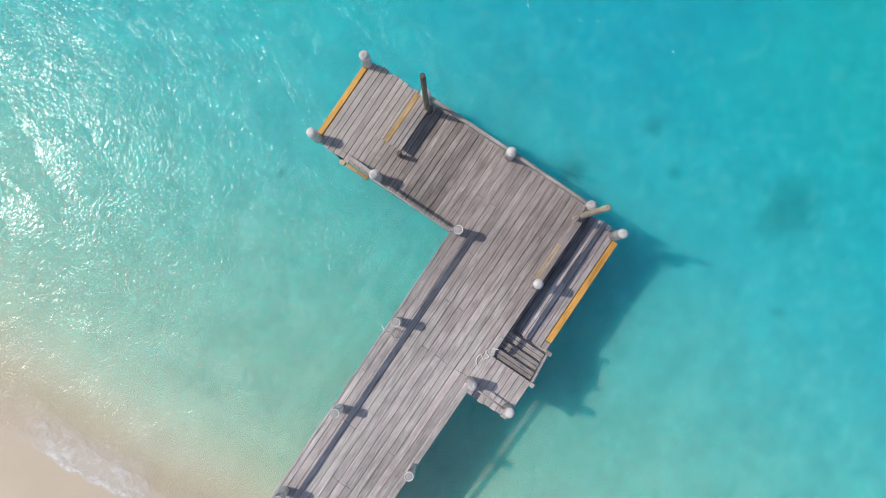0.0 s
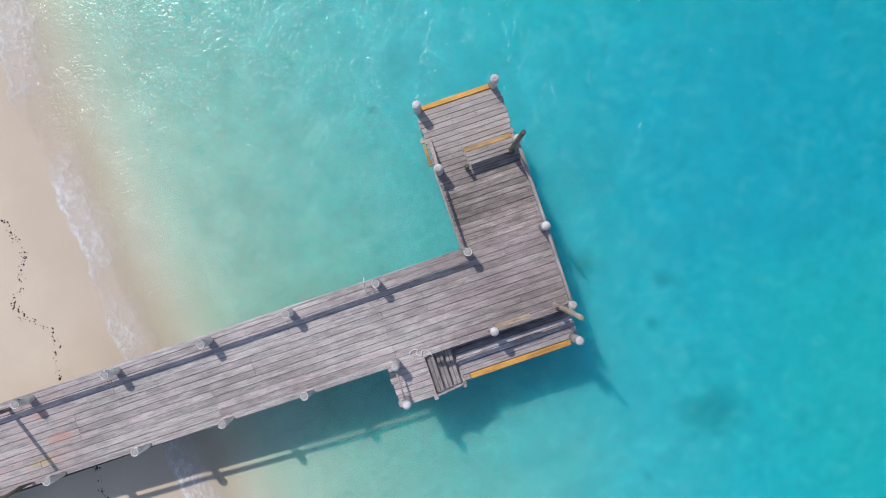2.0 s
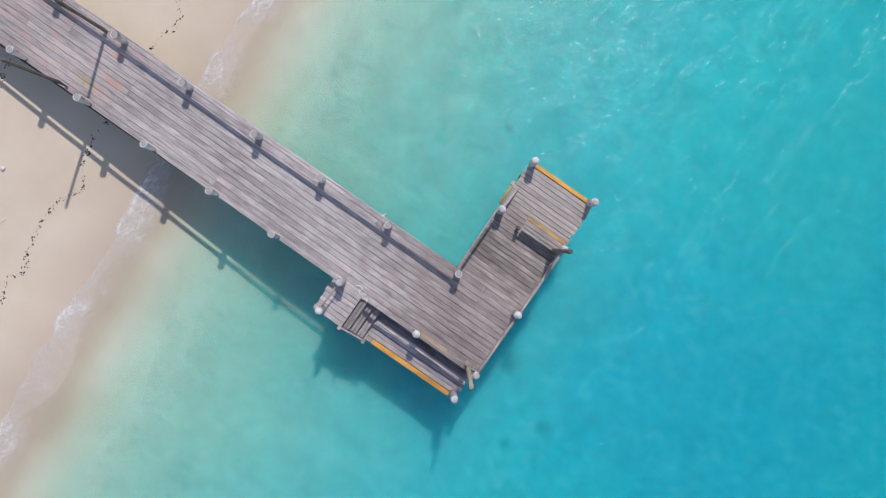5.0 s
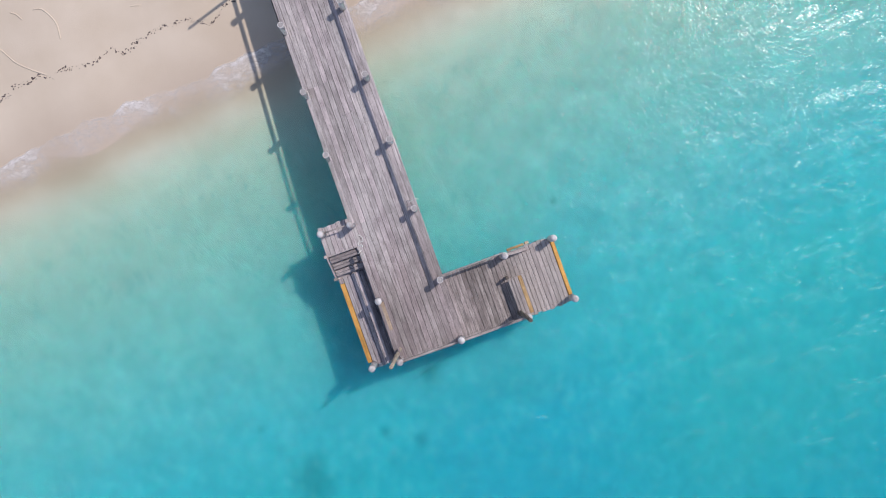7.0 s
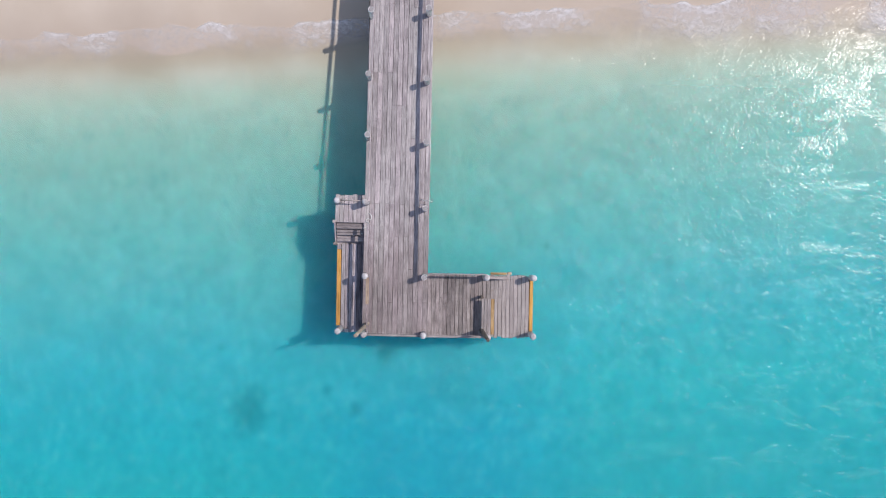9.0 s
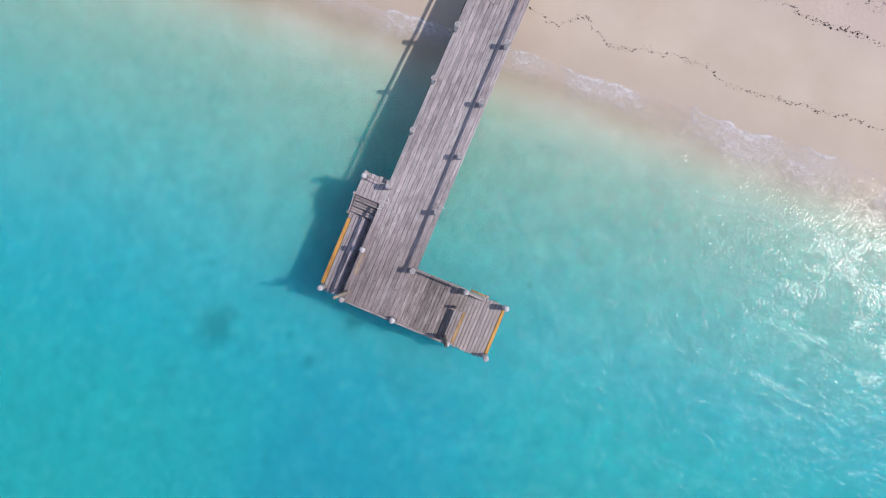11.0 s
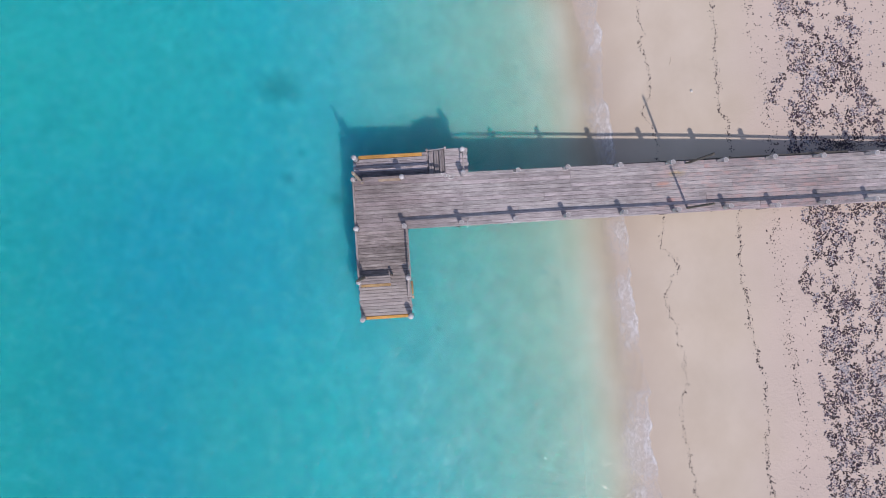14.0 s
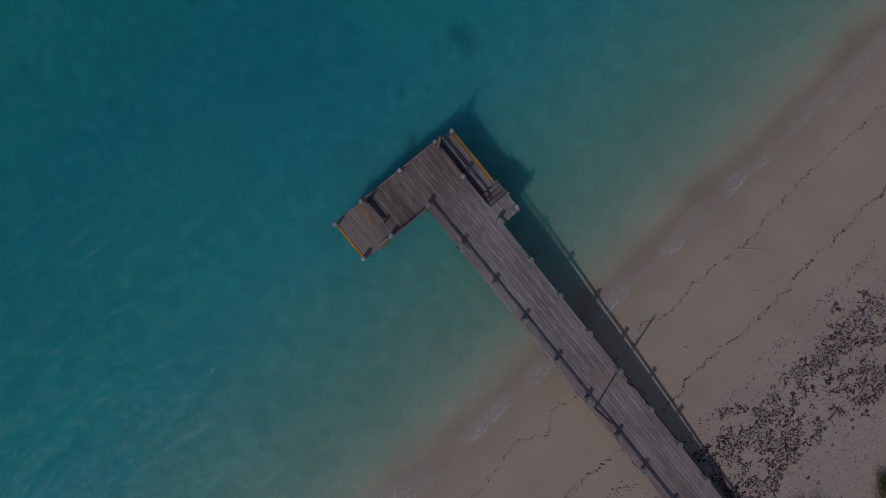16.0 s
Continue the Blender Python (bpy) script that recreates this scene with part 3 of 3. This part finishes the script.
    length = math.hypot(x1 - x0, y1 - y0)
    turn = math.degrees(math.atan2(-(x1 - x0), y1 - y0))
    ob = new("handrail", solid("handrail", slab(-width / 2, width / 2, 0, length, z0, z1, 0.006), material))
    ob.matrix_world = pose(x0, y0, 0, 0, 0, turn)
    return tagged(ob, label, "handrail", "handrails of the pier")


for (ax, ay), (bx, by) in zip(A_POSTS, A_POSTS[1:]):
    rail(ax + 0.115, ay + 0.003, bx + 0.115, by - 0.003)
for (ax, ay), (bx, by) in zip(B_POSTS, B_POSTS[1:]):
    rail(ax + 0.115, ay + 0.003, bx + 0.115, by - 0.003, z0=0.42, z1=0.58)
rail(-2.03, -2.0, -2.03, -1.0, z0=0.42, z1=0.58)
rail(-2.03, -0.997, -2.03, -0.05, WOOD_ROSE, z0=0.42, z1=0.58, width=0.1, label="rosy unweathered handrail board between grey ones")
rail(-2.03, 0.0, -2.04, 1.85, z0=0.42, z1=0.58)
rail(-2.14, -2.1, -0.003, -2.12, WOOD_X, width=0.08, z0=0.36, z1=0.46)
rail(0.0, -2.12, 2.24, -2.12, WOOD_X, width=0.08, z0=0.36, z1=0.46)
rail(0.06, 0.13, 2.22, 0.14, WOOD_X)
broken = new("handrail", solid("handrail", moved(slab(0, 0.82, -0.045, 0.045, -0.03, 0.03, 0.008), pose(2.33, 0.03, 0.43, 0, 30, -4)), WOOD_X))
tagged(broken, "broken grey handrail board slanting down onto the deck", "handrail", "handrails of the pier")
pipe = new("handrail", solid("handrail", tube([(-2.24, 2.7, 0.42), (-2.7, 2.71, 0.41), (-3.06, 2.71, 0.42)], 0.022, 10), WOOD_X, True))
tagged(pipe, "thin grey round pipe handrail across the side landing", "handrail", "handrails of the pier")


def pole(x, y, height, lean=(0.0, 0.0), r=0.062, material=WOOD_POLE, label="tall dark weathered wooden pole beside the railing", z=0.0):
    g = random.Random(int(abs(x * 100 + y * 10)))
    prof = [(r * (1.05 - 0.12 * k / 9), -0.4 + (height + 0.4) * k / 9) for k in range(10)] + [(r * 0.6, height + 0.012)]
    base = thing("pole", pose(x, y, z, math.degrees(math.atan2(-lean[1], height)), math.degrees(math.atan2(lean[0], height)), 0), label, "pole", "tall poles along the pier")
    part("shaft", lathe(prof, 14, 0.05, g), material, base, smooth=True)
    return base


pole(2.14, -1.9, 2.72)
pole(-2.05, -1.76, 2.2, (-0.17, -0.14), 0.068, WOOD_PALE, "tall pale weathered pole leaning beside the corner post")
pole(-0.06, 12.56, 2.65, (0, 0), 0.05)
pole(-2.02, 12.61, 2.7, (-0.05, 0.05), 0.05)

# ---- bench ----
bench = thing("bench", pose(2.09, -2.05, 0), "low plank bench of grey boards with one yellow board", "bench")
for x0, x1, m in ((0.0, 0.085, WOOD_ARM), (0.1, 0.19, WOOD_ARM), (0.205, 0.325, WOOD_ARM), (0.34, 0.46, WOOD_FADED), (0.475, 0.545, WOOD_ARM)):
    part("seat_board", slab(x0, x1, 0.02 + rng.uniform(-0.02, 0.02), 1.3, 0.33, 0.37), m, bench, "yellow unweathered board" if m == WOOD_FADED else "")
for y in (1.25, 0.0):
    part("back_post", slab(-0.05, 0.04, y + 0.06, y + 0.15, 0.0, 0.46, 0.01), WOOD_POLE, bench)
for y in (0.1, 1.16):
    part("bearer", slab(0.02, 0.54, y, y + 0.06, 0.26, 0.327), WOOD_X, bench)
    part("front_leg", slab(0.45, 0.53, y, y + 0.06, 0.0, 0.257), WOOD_POLE, bench)

# ---- ropes ----


def rope(points, label, r=0.013):
    ob = new("rope", solid("rope", tube(points, r), ROPE, True))
    return tagged(ob, label, "rope", "loose ropes on the pier")


def smooth_line(points, k=4):
    out = []
    p = [Vector(q) for q in points]
    for i in range(len(p) - 1):
        a, b, c, d = p[max(i - 1, 0)], p[i], p[i + 1], p[min(i + 2, len(p) - 1)]
        for j in range(k):
            t = j / k
            out.append(0.5 * ((2 * b) + (c - a) * t + (2 * a - 5 * b + 4 * c - d) * t * t + (3 * b - a - 3 * c + d) * t ** 3))
    return out + [p[-1]]


rope(smooth_line([(-2.28, 1.72, 0.02), (-2.12, 1.8, 0.02), (-2.06, 1.93, 0.03), (-2.18, 1.98, 0.02), (-2.1, 2.1, 0.02), (-2.0, 2.04, 0.02), (-1.98, 2.2, 0.02), (-2.08, 2.3, 0.02)]), "white rope lying loosely in bends on the deck")
rope(smooth_line([(0.24, 2.72, 0.3), (0.12, 2.75, 0.53), (0.0, 2.73, 0.54), (-0.08, 2.75, 0.45), (-0.13, 2.84, 0.02)]), "short white rope hung over the handrail")

# ---- stairs and lower landing ----
STEP_X0, STEP_X1 = -3.27, -2.25
stairs = thing("stairs", pose(0, 0, 0), "short grey wooden stair of three treads down to the landing", "stairs")
for k in range(3):
    y1 = 1.9 - 0.235 * k
    part("tread", joined(slab(STEP_X0, STEP_X1, y1 - 0.19, y1 - 0.1, -0.16 - 0.11 * k, -0.12 - 0.11 * k), slab(STEP_X0, STEP_X1, y1 - 0.09, y1, -0.16 - 0.11 * k, -0.12 - 0.11 * k)), WOOD_TREAD, stairs)
# backing added below the treads to hide bright water in their gaps
part("back_board", moved(slab(STEP_X0 - 0.03, STEP_X1 + 0.05, -0.9, 0.1, -0.02, 0.0), pose(0, 1.92, -0.19, 25)), WOOD_LOW, stairs)
for x in (STEP_X0 - 0.055, STEP_X1 + 0.005):
    s = slab(-0.022, 0.022, -0.78, 0.06, -0.09, 0.09)
    part("stringer", moved(s, pose(x, 1.9, -0.1, 25)), WOOD_LOW, stairs)
for y, z in ((1.96, 0.16), (1.16, -0.14)):
    part("stub_post", slab(STEP_X0 - 0.11, STEP_X0 - 0.02, y - 0.05, y + 0.05, z - 0.75, z, 0.01), WOOD_X, stairs)

LOW_Z = -0.46
landing = thing("lower_landing", pose(0, 0, 0), "low narrow landing of dark boards with a yellow edge beam", "landing")
# shade beside the deck is put into the two inner planks' darker wood
for k in range(6):
    x1 = -2.24 - 0.147 * k
    part("plank", slab(x1 - 0.135, x1, -2.12 + rng.uniform(-0.03, 0.03), 1.16, LOW_Z - 0.04, LOW_Z), WOOD_SHADED if k < 2 else WOOD_LOW, landing)
part("edge_beam", slab(-3.28, -3.13, -1.9, 0.94, LOW_Z - 0.13, LOW_Z + 0.02, 0.012), WOOD_NEW, landing, "yellow timber edge beam")
part("edge_beam", slab(-3.28, -3.13, 0.95, 1.14, LOW_Z - 0.13, LOW_Z + 0.01, 0.012), WOOD, landing)
for y in (-1.9, -0.3, 1.05):
    part("bearer", slab(-3.2, -2.2, y, y + 0.1, LOW_Z - 0.2, LOW_Z - 0.043), WOOD_UNDER, landing)
    part("pile", moved(lathe([(0.11, -2.6), (0.11, -0.2)], 10), pose(-3.1, y + 0.05, LOW_Z)), WOOD_UNDER, landing)
# dark sheet added under the planks so their gaps look shaded
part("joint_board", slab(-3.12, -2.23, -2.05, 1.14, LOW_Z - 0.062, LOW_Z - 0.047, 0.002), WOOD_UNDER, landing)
part("mooring_block", slab(-2.95, -2.83, -2.14, -2.02, LOW_Z, LOW_Z + 0.07, 0.01), PAINT, landing, "small white block")

# ---- pier ----
pier = thing("pier", pose(0, 0, 0), "weathered grey plank pier with a side arm on piles", "pier")
TOP, THICK = 0.0, 0.07
END_Y = 27.0


def plank(x0, x1, y0, y1, material=WOOD):
    v, f = slab(x0 + rng.uniform(0.002, 0.0075), x1 - rng.uniform(0.002, 0.0075), y0, y1, TOP - THICK, TOP + rng.uniform(-0.004, 0.004), 0.005)
    v = [(bend(x, y), y, z) for x, y, z in v]
    return part("plank", (v, f), material, pier)


WALK_X0, WALK_X1, WALK_N = -2.26, 0.13, 13
step_x = (WALK_X1 - WALK_X0) / WALK_N
for k in range(WALK_N):
    x0 = WALK_X0 + k * step_x
    y = -2.16 + rng.uniform(-0.015, 0.015)
    first = True
    while y < END_Y - 0.1:
        y1 = min(y + (rng.choice((1.2, 2.4, 3.6, 4.8)) if first else rng.choice((3.6, 4.8, 4.8, 6.0))), END_Y)
        if END_Y - y1 < 0.8:
            y1 = END_Y
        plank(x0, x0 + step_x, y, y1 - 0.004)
        y, first = y1, False
ARM_X1, ARM_N = 3.86, 26
step_a = (ARM_X1 - WALK_X1) / ARM_N
for k in range(ARM_N):
    x0 = WALK_X1 + k * step_a
    rag = 0.05 if k > 15 else 0.015
    plank(x0, x0 + step_a, -2.16 + rng.uniform(-rag, rag), 0.11 + rng.uniform(-0.04, 0.025), WOOD_ARM)
part("edge_strip", slab(2.42, 3.02, 0.115, 0.2, -0.12, -0.03, 0.012), WOOD_FADED, pier, "rusty yellow strip along the deck edge")
part("edge_strip", slab(3.06, 3.2, 0.12, 0.22, -0.16, -0.05, 0.012), WOOD_ROSE, pier)
part("end_board", slab(3.865, 3.995, -1.94, -0.08, -0.15, 0.035, 0.012), WOOD_NEW, pier, "yellow unweathered end board")
for k in range(7):
    w = (-2.22 + 3.33) / 7
    x0 = -3.33 + k * w
    plank(x0, x0 + w - 0.002, 1.93, 2.95 + rng.uniform(-0.04, 0.02))
# rusty nail heads in pairs on the joist lines
nails = []
for k in range(WALK_N):
    for j in range(30):
        for side in (0.22, 0.78):
            y = -2.05 + 0.6 * j + rng.uniform(-0.02, 0.02)
            x = bend(WALK_X0 + (k + side) * step_x + rng.uniform(-0.012, 0.012), y)
            if rng.random() < 0.55:
                nails.append(moved(lathe([(rng.uniform(0.005, 0.009), 0.0), (0.004, 0.006)], 6), pose(x, y, 0.001)))
for k in range(ARM_N):
    for y in (-2.05, -1.4, -0.75, -0.05):
        for side in (0.3, 0.7):
            nails.append(moved(lathe([(rng.uniform(0.005, 0.012), 0.0), (0.004, 0.006)], 6), pose(WALK_X1 + (k + side) * step_a, y + rng.uniform(-0.03, 0.03), 0.001)))
tagged(part("nailing", joined(*nails), RUST, pier, "rusty nail heads in rows"), kind="stuff")
# edge boards, bearers and piles under the deck
part("fascia", moved(slab(0, 0.035, -2.1, END_Y, -0.24, -0.075), Matrix.Translation((-2.25, 0, 0)) @ pose(0, 0, 0, 0, 0, -0.3)), WOOD, pier)
part("fascia", slab(-2.2, 3.86, -2.15, -2.11, -0.24, -0.075), WOOD_X, pier)
part("fascia", slab(0.16, 3.86, 0.03, 0.07, -0.24, -0.075), WOOD_X, pier)
for k in range(14):
    y = -2.0 + 2.35 * k if k else -1.95
    if y > 22:
        continue
    part("bearer", slab(-2.15, 0.08, y, y + 0.14, -0.3, -0.075), WOOD_UNDER, pier)
for x in (1.2, 2.2, 3.7):
    part("bearer", slab(x, x + 0.14, -2.1, 0.02, -0.3, -0.075), WOOD_UNDER, pier)
for px, py in A_POSTS[:9] + B_POSTS[:8] + HEAD_POSTS:
    low = float(ground_height(np.array(px), np.array(py))) - 0.3
    inset = -0.12 if px > 1 and py > 0 else 0.0
    part("pile", moved(lathe([(0.115, low), (0.11, -0.08)], 12), pose(px + inset, py + inset, 0)), WOOD_UNDER, pier, smooth=True)


# ---- beach: weed lines, weed beds, shells, shrubs ----
def ground_at(x, y):
    return float(ground_sheet(np.array([x]), np.array([y]))[0]) + 0.005


def clump(v, f, x, y, r, h, g, stretch=1.0, turn=0.0, z=None):
    """A small ragged heap on the sand."""
    z = ground_at(x, y) if z is None else z
    n0, n = len(v), 6
    c, s_ = math.cos(turn), math.sin(turn)
    for k in range(n):
        a = 2 * math.pi * k / n + g.uniform(-0.35, 0.35)
        q = r * g.uniform(0.55, 1.25)
        px, py = q * math.cos(a) * stretch, q * math.sin(a)
        v.append((x + c * px - s_ * py, y + s_ * px + c * py, z - 0.015))
    v.append((x + g.uniform(-0.3, 0.3) * r, y + g.uniform(-0.3, 0.3) * r, z + h))
    for k in range(n):
        f.append([n0 + k, n0 + (k + 1) % n, n0 + n])


def stuff(name, v, f, material, label, category):
    me = bpy.data.meshes.new(name)
    me.from_pydata(v, [], f)
    me.materials.append(material)
    return tagged(new(name, me), label, category, kind="stuff")


def weed_line(points, seed, width, per_metre, size, label):
    """A wrack line: bits of weed strung along the height that a tide reached."""
    g = random.Random(seed)
    line = smooth_line([(x, y, 0) for x, y in points], 8)
    v, f = [], []
    for a, b in zip(line, line[1:]):
        d = b - a
        turn = math.atan2(d.y, d.x)
        for k in range(max(1, int(round(d.length * per_metre * g.uniform(0.3, 1.7))))):
            p = a + d * g.random()
            wob = 0.11 * noise.noise(Vector((p.x * 1.7, p.y * 1.7, seed))) * 2
            o = g.gauss(0, width) + wob
            r = size * g.choice((0.4, 0.55, 0.7, 0.8, 1.0, 1.4))
            clump(v, f, p.x - math.sin(turn) * o, p.y + math.cos(turn) * o, r, r * 0.7, g, g.uniform(1.0, 2.0), turn + g.uniform(-0.9, 0.9))
    stuff("wrack_line", v, f, WEED, label, "seaweed")


LINE_1 = [(-26, 10.3), (-20, 10.7), (-15, 11.0), (-12.59, 11.42), (-11.71, 11.65), (-10.83, 11.49), (-9.92, 11.5), (-9.13, 11.59), (-8.29, 11.65), (-8.12, 11.33), (-7.65, 11.49), (-7.17, 11.64), (-6.63, 11.93), (-6.13, 11.81), (-5.39, 11.76), (-4.74, 11.46), (-4.07, 11.83), (-3, 12.0), (-1, 12.05), (0.3, 12.15), (1.4, 11.95), (2.0, 12.2), (2.25, 12.6), (2.75, 12.55), (3.3, 12.2), (4.1, 12.05), (6.2, 12.5), (7.6, 12.75), (9.8, 12.5), (13, 12.85), (18, 13.3), (26, 14)]
LINE_2 = [(-26, 13.3), (-18, 13.9), (-9.5, 14.75), (-7.1, 14.8), (-4.4, 14.95), (-3.8, 15.2), (0.1, 15.5), (2.7, 15.45), (5.9, 15.8), (8.9, 16.3), (13.1, 16.2), (20, 17)]
LINE_3 = [(-24, 15.4), (-16, 15.9), (-9, 16.4), (-6.9, 16.85), (-4.3, 17), (-3.5, 17.05), (2.3, 17.1), (6.3, 17.4), (7.3, 17.5), (10.5, 17.95), (13.1, 17.7), (20, 18.4)]
weed_line(LINE_1, 1, 0.05, 28, 0.028, "thin dark line of weed scraps left by the last tide")
weed_line(LINE_2, 2, 0.06, 40, 0.031, "thin broken line of dark dry weed on the sand")
weed_line(LINE_3, 3, 0.17, 34, 0.03, "loose scattered line of dry weed higher on the beach")


def weed_beds():
    """Thick patches of dry weed and grey litter along the top of the beach."""
    g = random.Random(9)
    dark_v, dark_f, red_v, red_f, grey_v, grey_f = [], [], [], [], [], []
    for k in range(210000):
        x, u = g.uniform(-22, 19), g.uniform(17.0, 25.6)
        y = u + LEAN * x
        if -2.3 < x < 0.2 and y > 21:
            continue
        big = noise.fractal(Vector((x * 0.42 + 11, u * 0.95, 3.3)), 1.0, 2.0, 2)
        mid = noise.fractal(Vector((x * 1.7, u * 2.5, 7.7)), 1.0, 2.0, 3)
        fine = noise.noise(Vector((x * 4.5, u * 5.5, 1.2)))
        front = 0.22 * math.exp(-((u - 19.1 - 0.6 * noise.noise(Vector((x * 0.3, 5.5, 0)))) / 0.55) ** 2)
        edge = 0.55 * max(0.0, 18.7 - u) + 0.7 * max(0.0, u - 22.3 + 0.5 * noise.noise(Vector((x * 0.4, 9.1, 0))))
        thick = big * 0.45 + mid * 0.6 + fine * 0.3 + front - edge - 0.02
        turn = g.uniform(0, 3)
        if thick < 0:
            if thick > -0.16 and g.random() < 0.22:
                clump(grey_v, grey_f, x, y, g.uniform(0.024, 0.05), 0.01, g, g.uniform(1, 1.8), turn)
            if g.random() < (0.008 if u < 18.0 else 0.025) + 0.16 * max(0.0, 1 + thick * 6):
                clump(dark_v, dark_f, x, y, g.uniform(0.018, 0.04), 0.025, g, g.uniform(1, 2.2), turn)
            continue
        if g.random() < 0.3:
            continue
        pick = min(thick, 0.6) * 1.1 + 0.6 * noise.noise(Vector((x * 1.6, y * 2.2, 21))) + g.uniform(-0.5, 0.5)
        r = g.uniform(0.024, 0.055)
        if pick > 0.4:
            clump(grey_v, grey_f, x, y, r * 1.2, 0.012, g, g.uniform(1, 1.5), turn)
        elif pick > 0.14:
            clump(red_v, red_f, x, y, r, r * 0.8, g, g.uniform(1, 1.6), turn)
        elif g.random() < 0.75:
            clump(dark_v, dark_f, x, y, r, r * 0.9, g, g.uniform(1, 1.6), turn)
    stuff("weed_bed", dark_v, dark_f, WEED, "dark dry seaweed heaped along the top of the beach", "seaweed")
    stuff("weed_bed", red_v, red_f, WEED_RED, "purplish dry seaweed heaped along the top of the beach", "seaweed")
    stuff("weed_litter", grey_v, grey_f, LITTER, "bleached grey weed litter lying on the sand", "seaweed")


weed_beds()

# dark drift heap caught under the pier
g = random.Random(12)
hv, hf = [], []
for k in range(300):
    a, q = g.uniform(0, 6.28), abs(g.gauss(0, 1))
    clump(hv, hf, -2.55 + 0.22 * q * math.cos(a), 20.2 + 0.8 * q * math.sin(a), g.uniform(0.015, 0.04), g.uniform(0.02, 0.06), g, g.uniform(1, 2), a)
stuff("drift_heap", hv, hf, WEED, "dark heap of weed and twigs beside the pier", "seaweed")

shell = new("shell", solid("shell", lathe([(0.03, -0.02), (0.075, 0.01), (0.06, 0.045), (0.02, 0.06)], 10, 0.12, g), SHELL, True))
shell.location = (-5.54, 13.68, ground_at(-5.54, 13.68))
tagged(shell, "small pale conch shell lying on the bare sand", "shell")


def drag_mark(points):
    """A narrow ridge pushed up by something dragged over the sand."""
    line = [(p.x, p.y, ground_at(p.x, p.y) - 0.012) for p in smooth_line([(x, y, 0) for x, y in points], 6)]
    ends = [0.012] + [0.028] * (len(line) - 2) + [0.012]
    ob = new("drag_mark", solid("drag_mark", tube(line, ends, 8), SAND, True))
    tagged(ob, "shallow curved drag mark with a raised sand rim", "sand", kind="stuff")


drag_mark([(-12.3, 13.4), (-12.14, 13.09), (-11.96, 12.76), (-11.72, 12.33), (-11.31, 11.93), (-10.85, 11.57)])
drag_mark([(-10.45, 13.81), (-10.15, 13.74), (-9.94, 13.43), (-9.84, 13.05), (-9.92, 12.56)])
drag_mark([(-11.21, 13.97), (-11.04, 13.85), (-10.92, 13.63)])
drag_mark([(-7.19, 12.85), (-7.02, 12.83), (-6.84, 12.77)])


def shrub(x, y, reach, seed):
    """A low beach shrub: bent stems and many small leaves."""
    g = random.Random(seed)
    base = thing("shrub", pose(x, y, ground_at(x, y)), "low olive-green beach shrub growing out of the sand", "shrub", "beach shrubs")
    stems, tips = [], []
    for k in range(26):
        a, q, h = g.uniform(0, 6.28), reach * math.sqrt(g.random()), g.uniform(0.3, 0.75) * reach * 0.6
        end = (q * math.cos(a), q * math.sin(a), h)
        mid = (end[0] * 0.5 + g.uniform(-0.1, 0.1), end[1] * 0.5 + g.uniform(-0.1, 0.1), h * 0.75)
        stems.append(tube([(0.1 * math.cos(a), 0.1 * math.sin(a), -0.05), mid, end], [0.022, 0.014, 0.006], 5))
        tips += [mid, end]
    part("stems", joined(*stems), BARK, base)
    v, f = [], []
    for k in range(2600):
        c = g.choice(tips)
        p = Vector((c[0] + g.gauss(0, 0.17), c[1] + g.gauss(0, 0.17), max(0.04, c[2] + g.gauss(0, 0.1))))
        m = Euler((g.uniform(-0.8, 0.8), g.uniform(-0.8, 0.8), g.uniform(0, 6.28))).to_matrix()
        s1, s2 = g.uniform(0.03, 0.06), g.uniform(0.014, 0.026)
        n0 = len(v)
        for q in ((-s1, 0, 0), (0, -s2, 0.006), (s1, 0, -0.004), (0, s2, 0.006)):
            v.append(tuple(p + m @ Vector(q)))
        f.append([n0, n0 + 1, n0 + 2, n0 + 3])
    part("foliage", (v, f), LEAF, base)


shrub(-5.0, 23.7, 1.05, 5)
shrub(-8.9, 25.0, 0.9, 6)
shrub(-6.6, 25.6, 1.1, 7)

# added dark sheets below the deck: they hide lit water and blacken the gaps
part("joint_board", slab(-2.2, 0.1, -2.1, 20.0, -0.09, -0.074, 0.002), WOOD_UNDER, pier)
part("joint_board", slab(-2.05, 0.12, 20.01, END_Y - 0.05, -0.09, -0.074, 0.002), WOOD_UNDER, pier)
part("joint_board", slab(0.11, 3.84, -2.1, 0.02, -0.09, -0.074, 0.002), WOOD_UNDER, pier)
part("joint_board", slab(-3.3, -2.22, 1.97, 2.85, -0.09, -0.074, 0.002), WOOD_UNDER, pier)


def sand_drift(x, y, rx, ry, seed):
    """Blown sand lying thinly over the last boards."""
    g = random.Random(seed)
    v, f, n, rings = [], [], 36, 4
    for r in range(rings + 1):
        for k in range(n):
            a = 2 * math.pi * k / n
            q = (r / rings) * (1 + 0.22 * noise.noise(Vector((math.cos(a) * 2, math.sin(a) * 2, seed))) + 0.1 * noise.noise(Vector((math.cos(a) * 6, math.sin(a) * 6, seed))))
            v.append((x + rx * q * math.cos(a), y + ry * q * math.sin(a), 0.03 * (1 - (r / rings) ** 2) - 0.006))
    for r in range(rings):
        for k in range(n):
            j = (k + 1) % n
            f.append([r * n + k, r * n + j, r * n + n + j, r * n + n + k])
    stuff("sand_drift", v, f, SAND, "thin drift of pale sand blown over the deck boards", "sand")


sand_drift(-0.95, 26.2, 0.95, 1.5, 3)
sand_drift(-0.5, 24.2, 0.4, 0.8, 8)
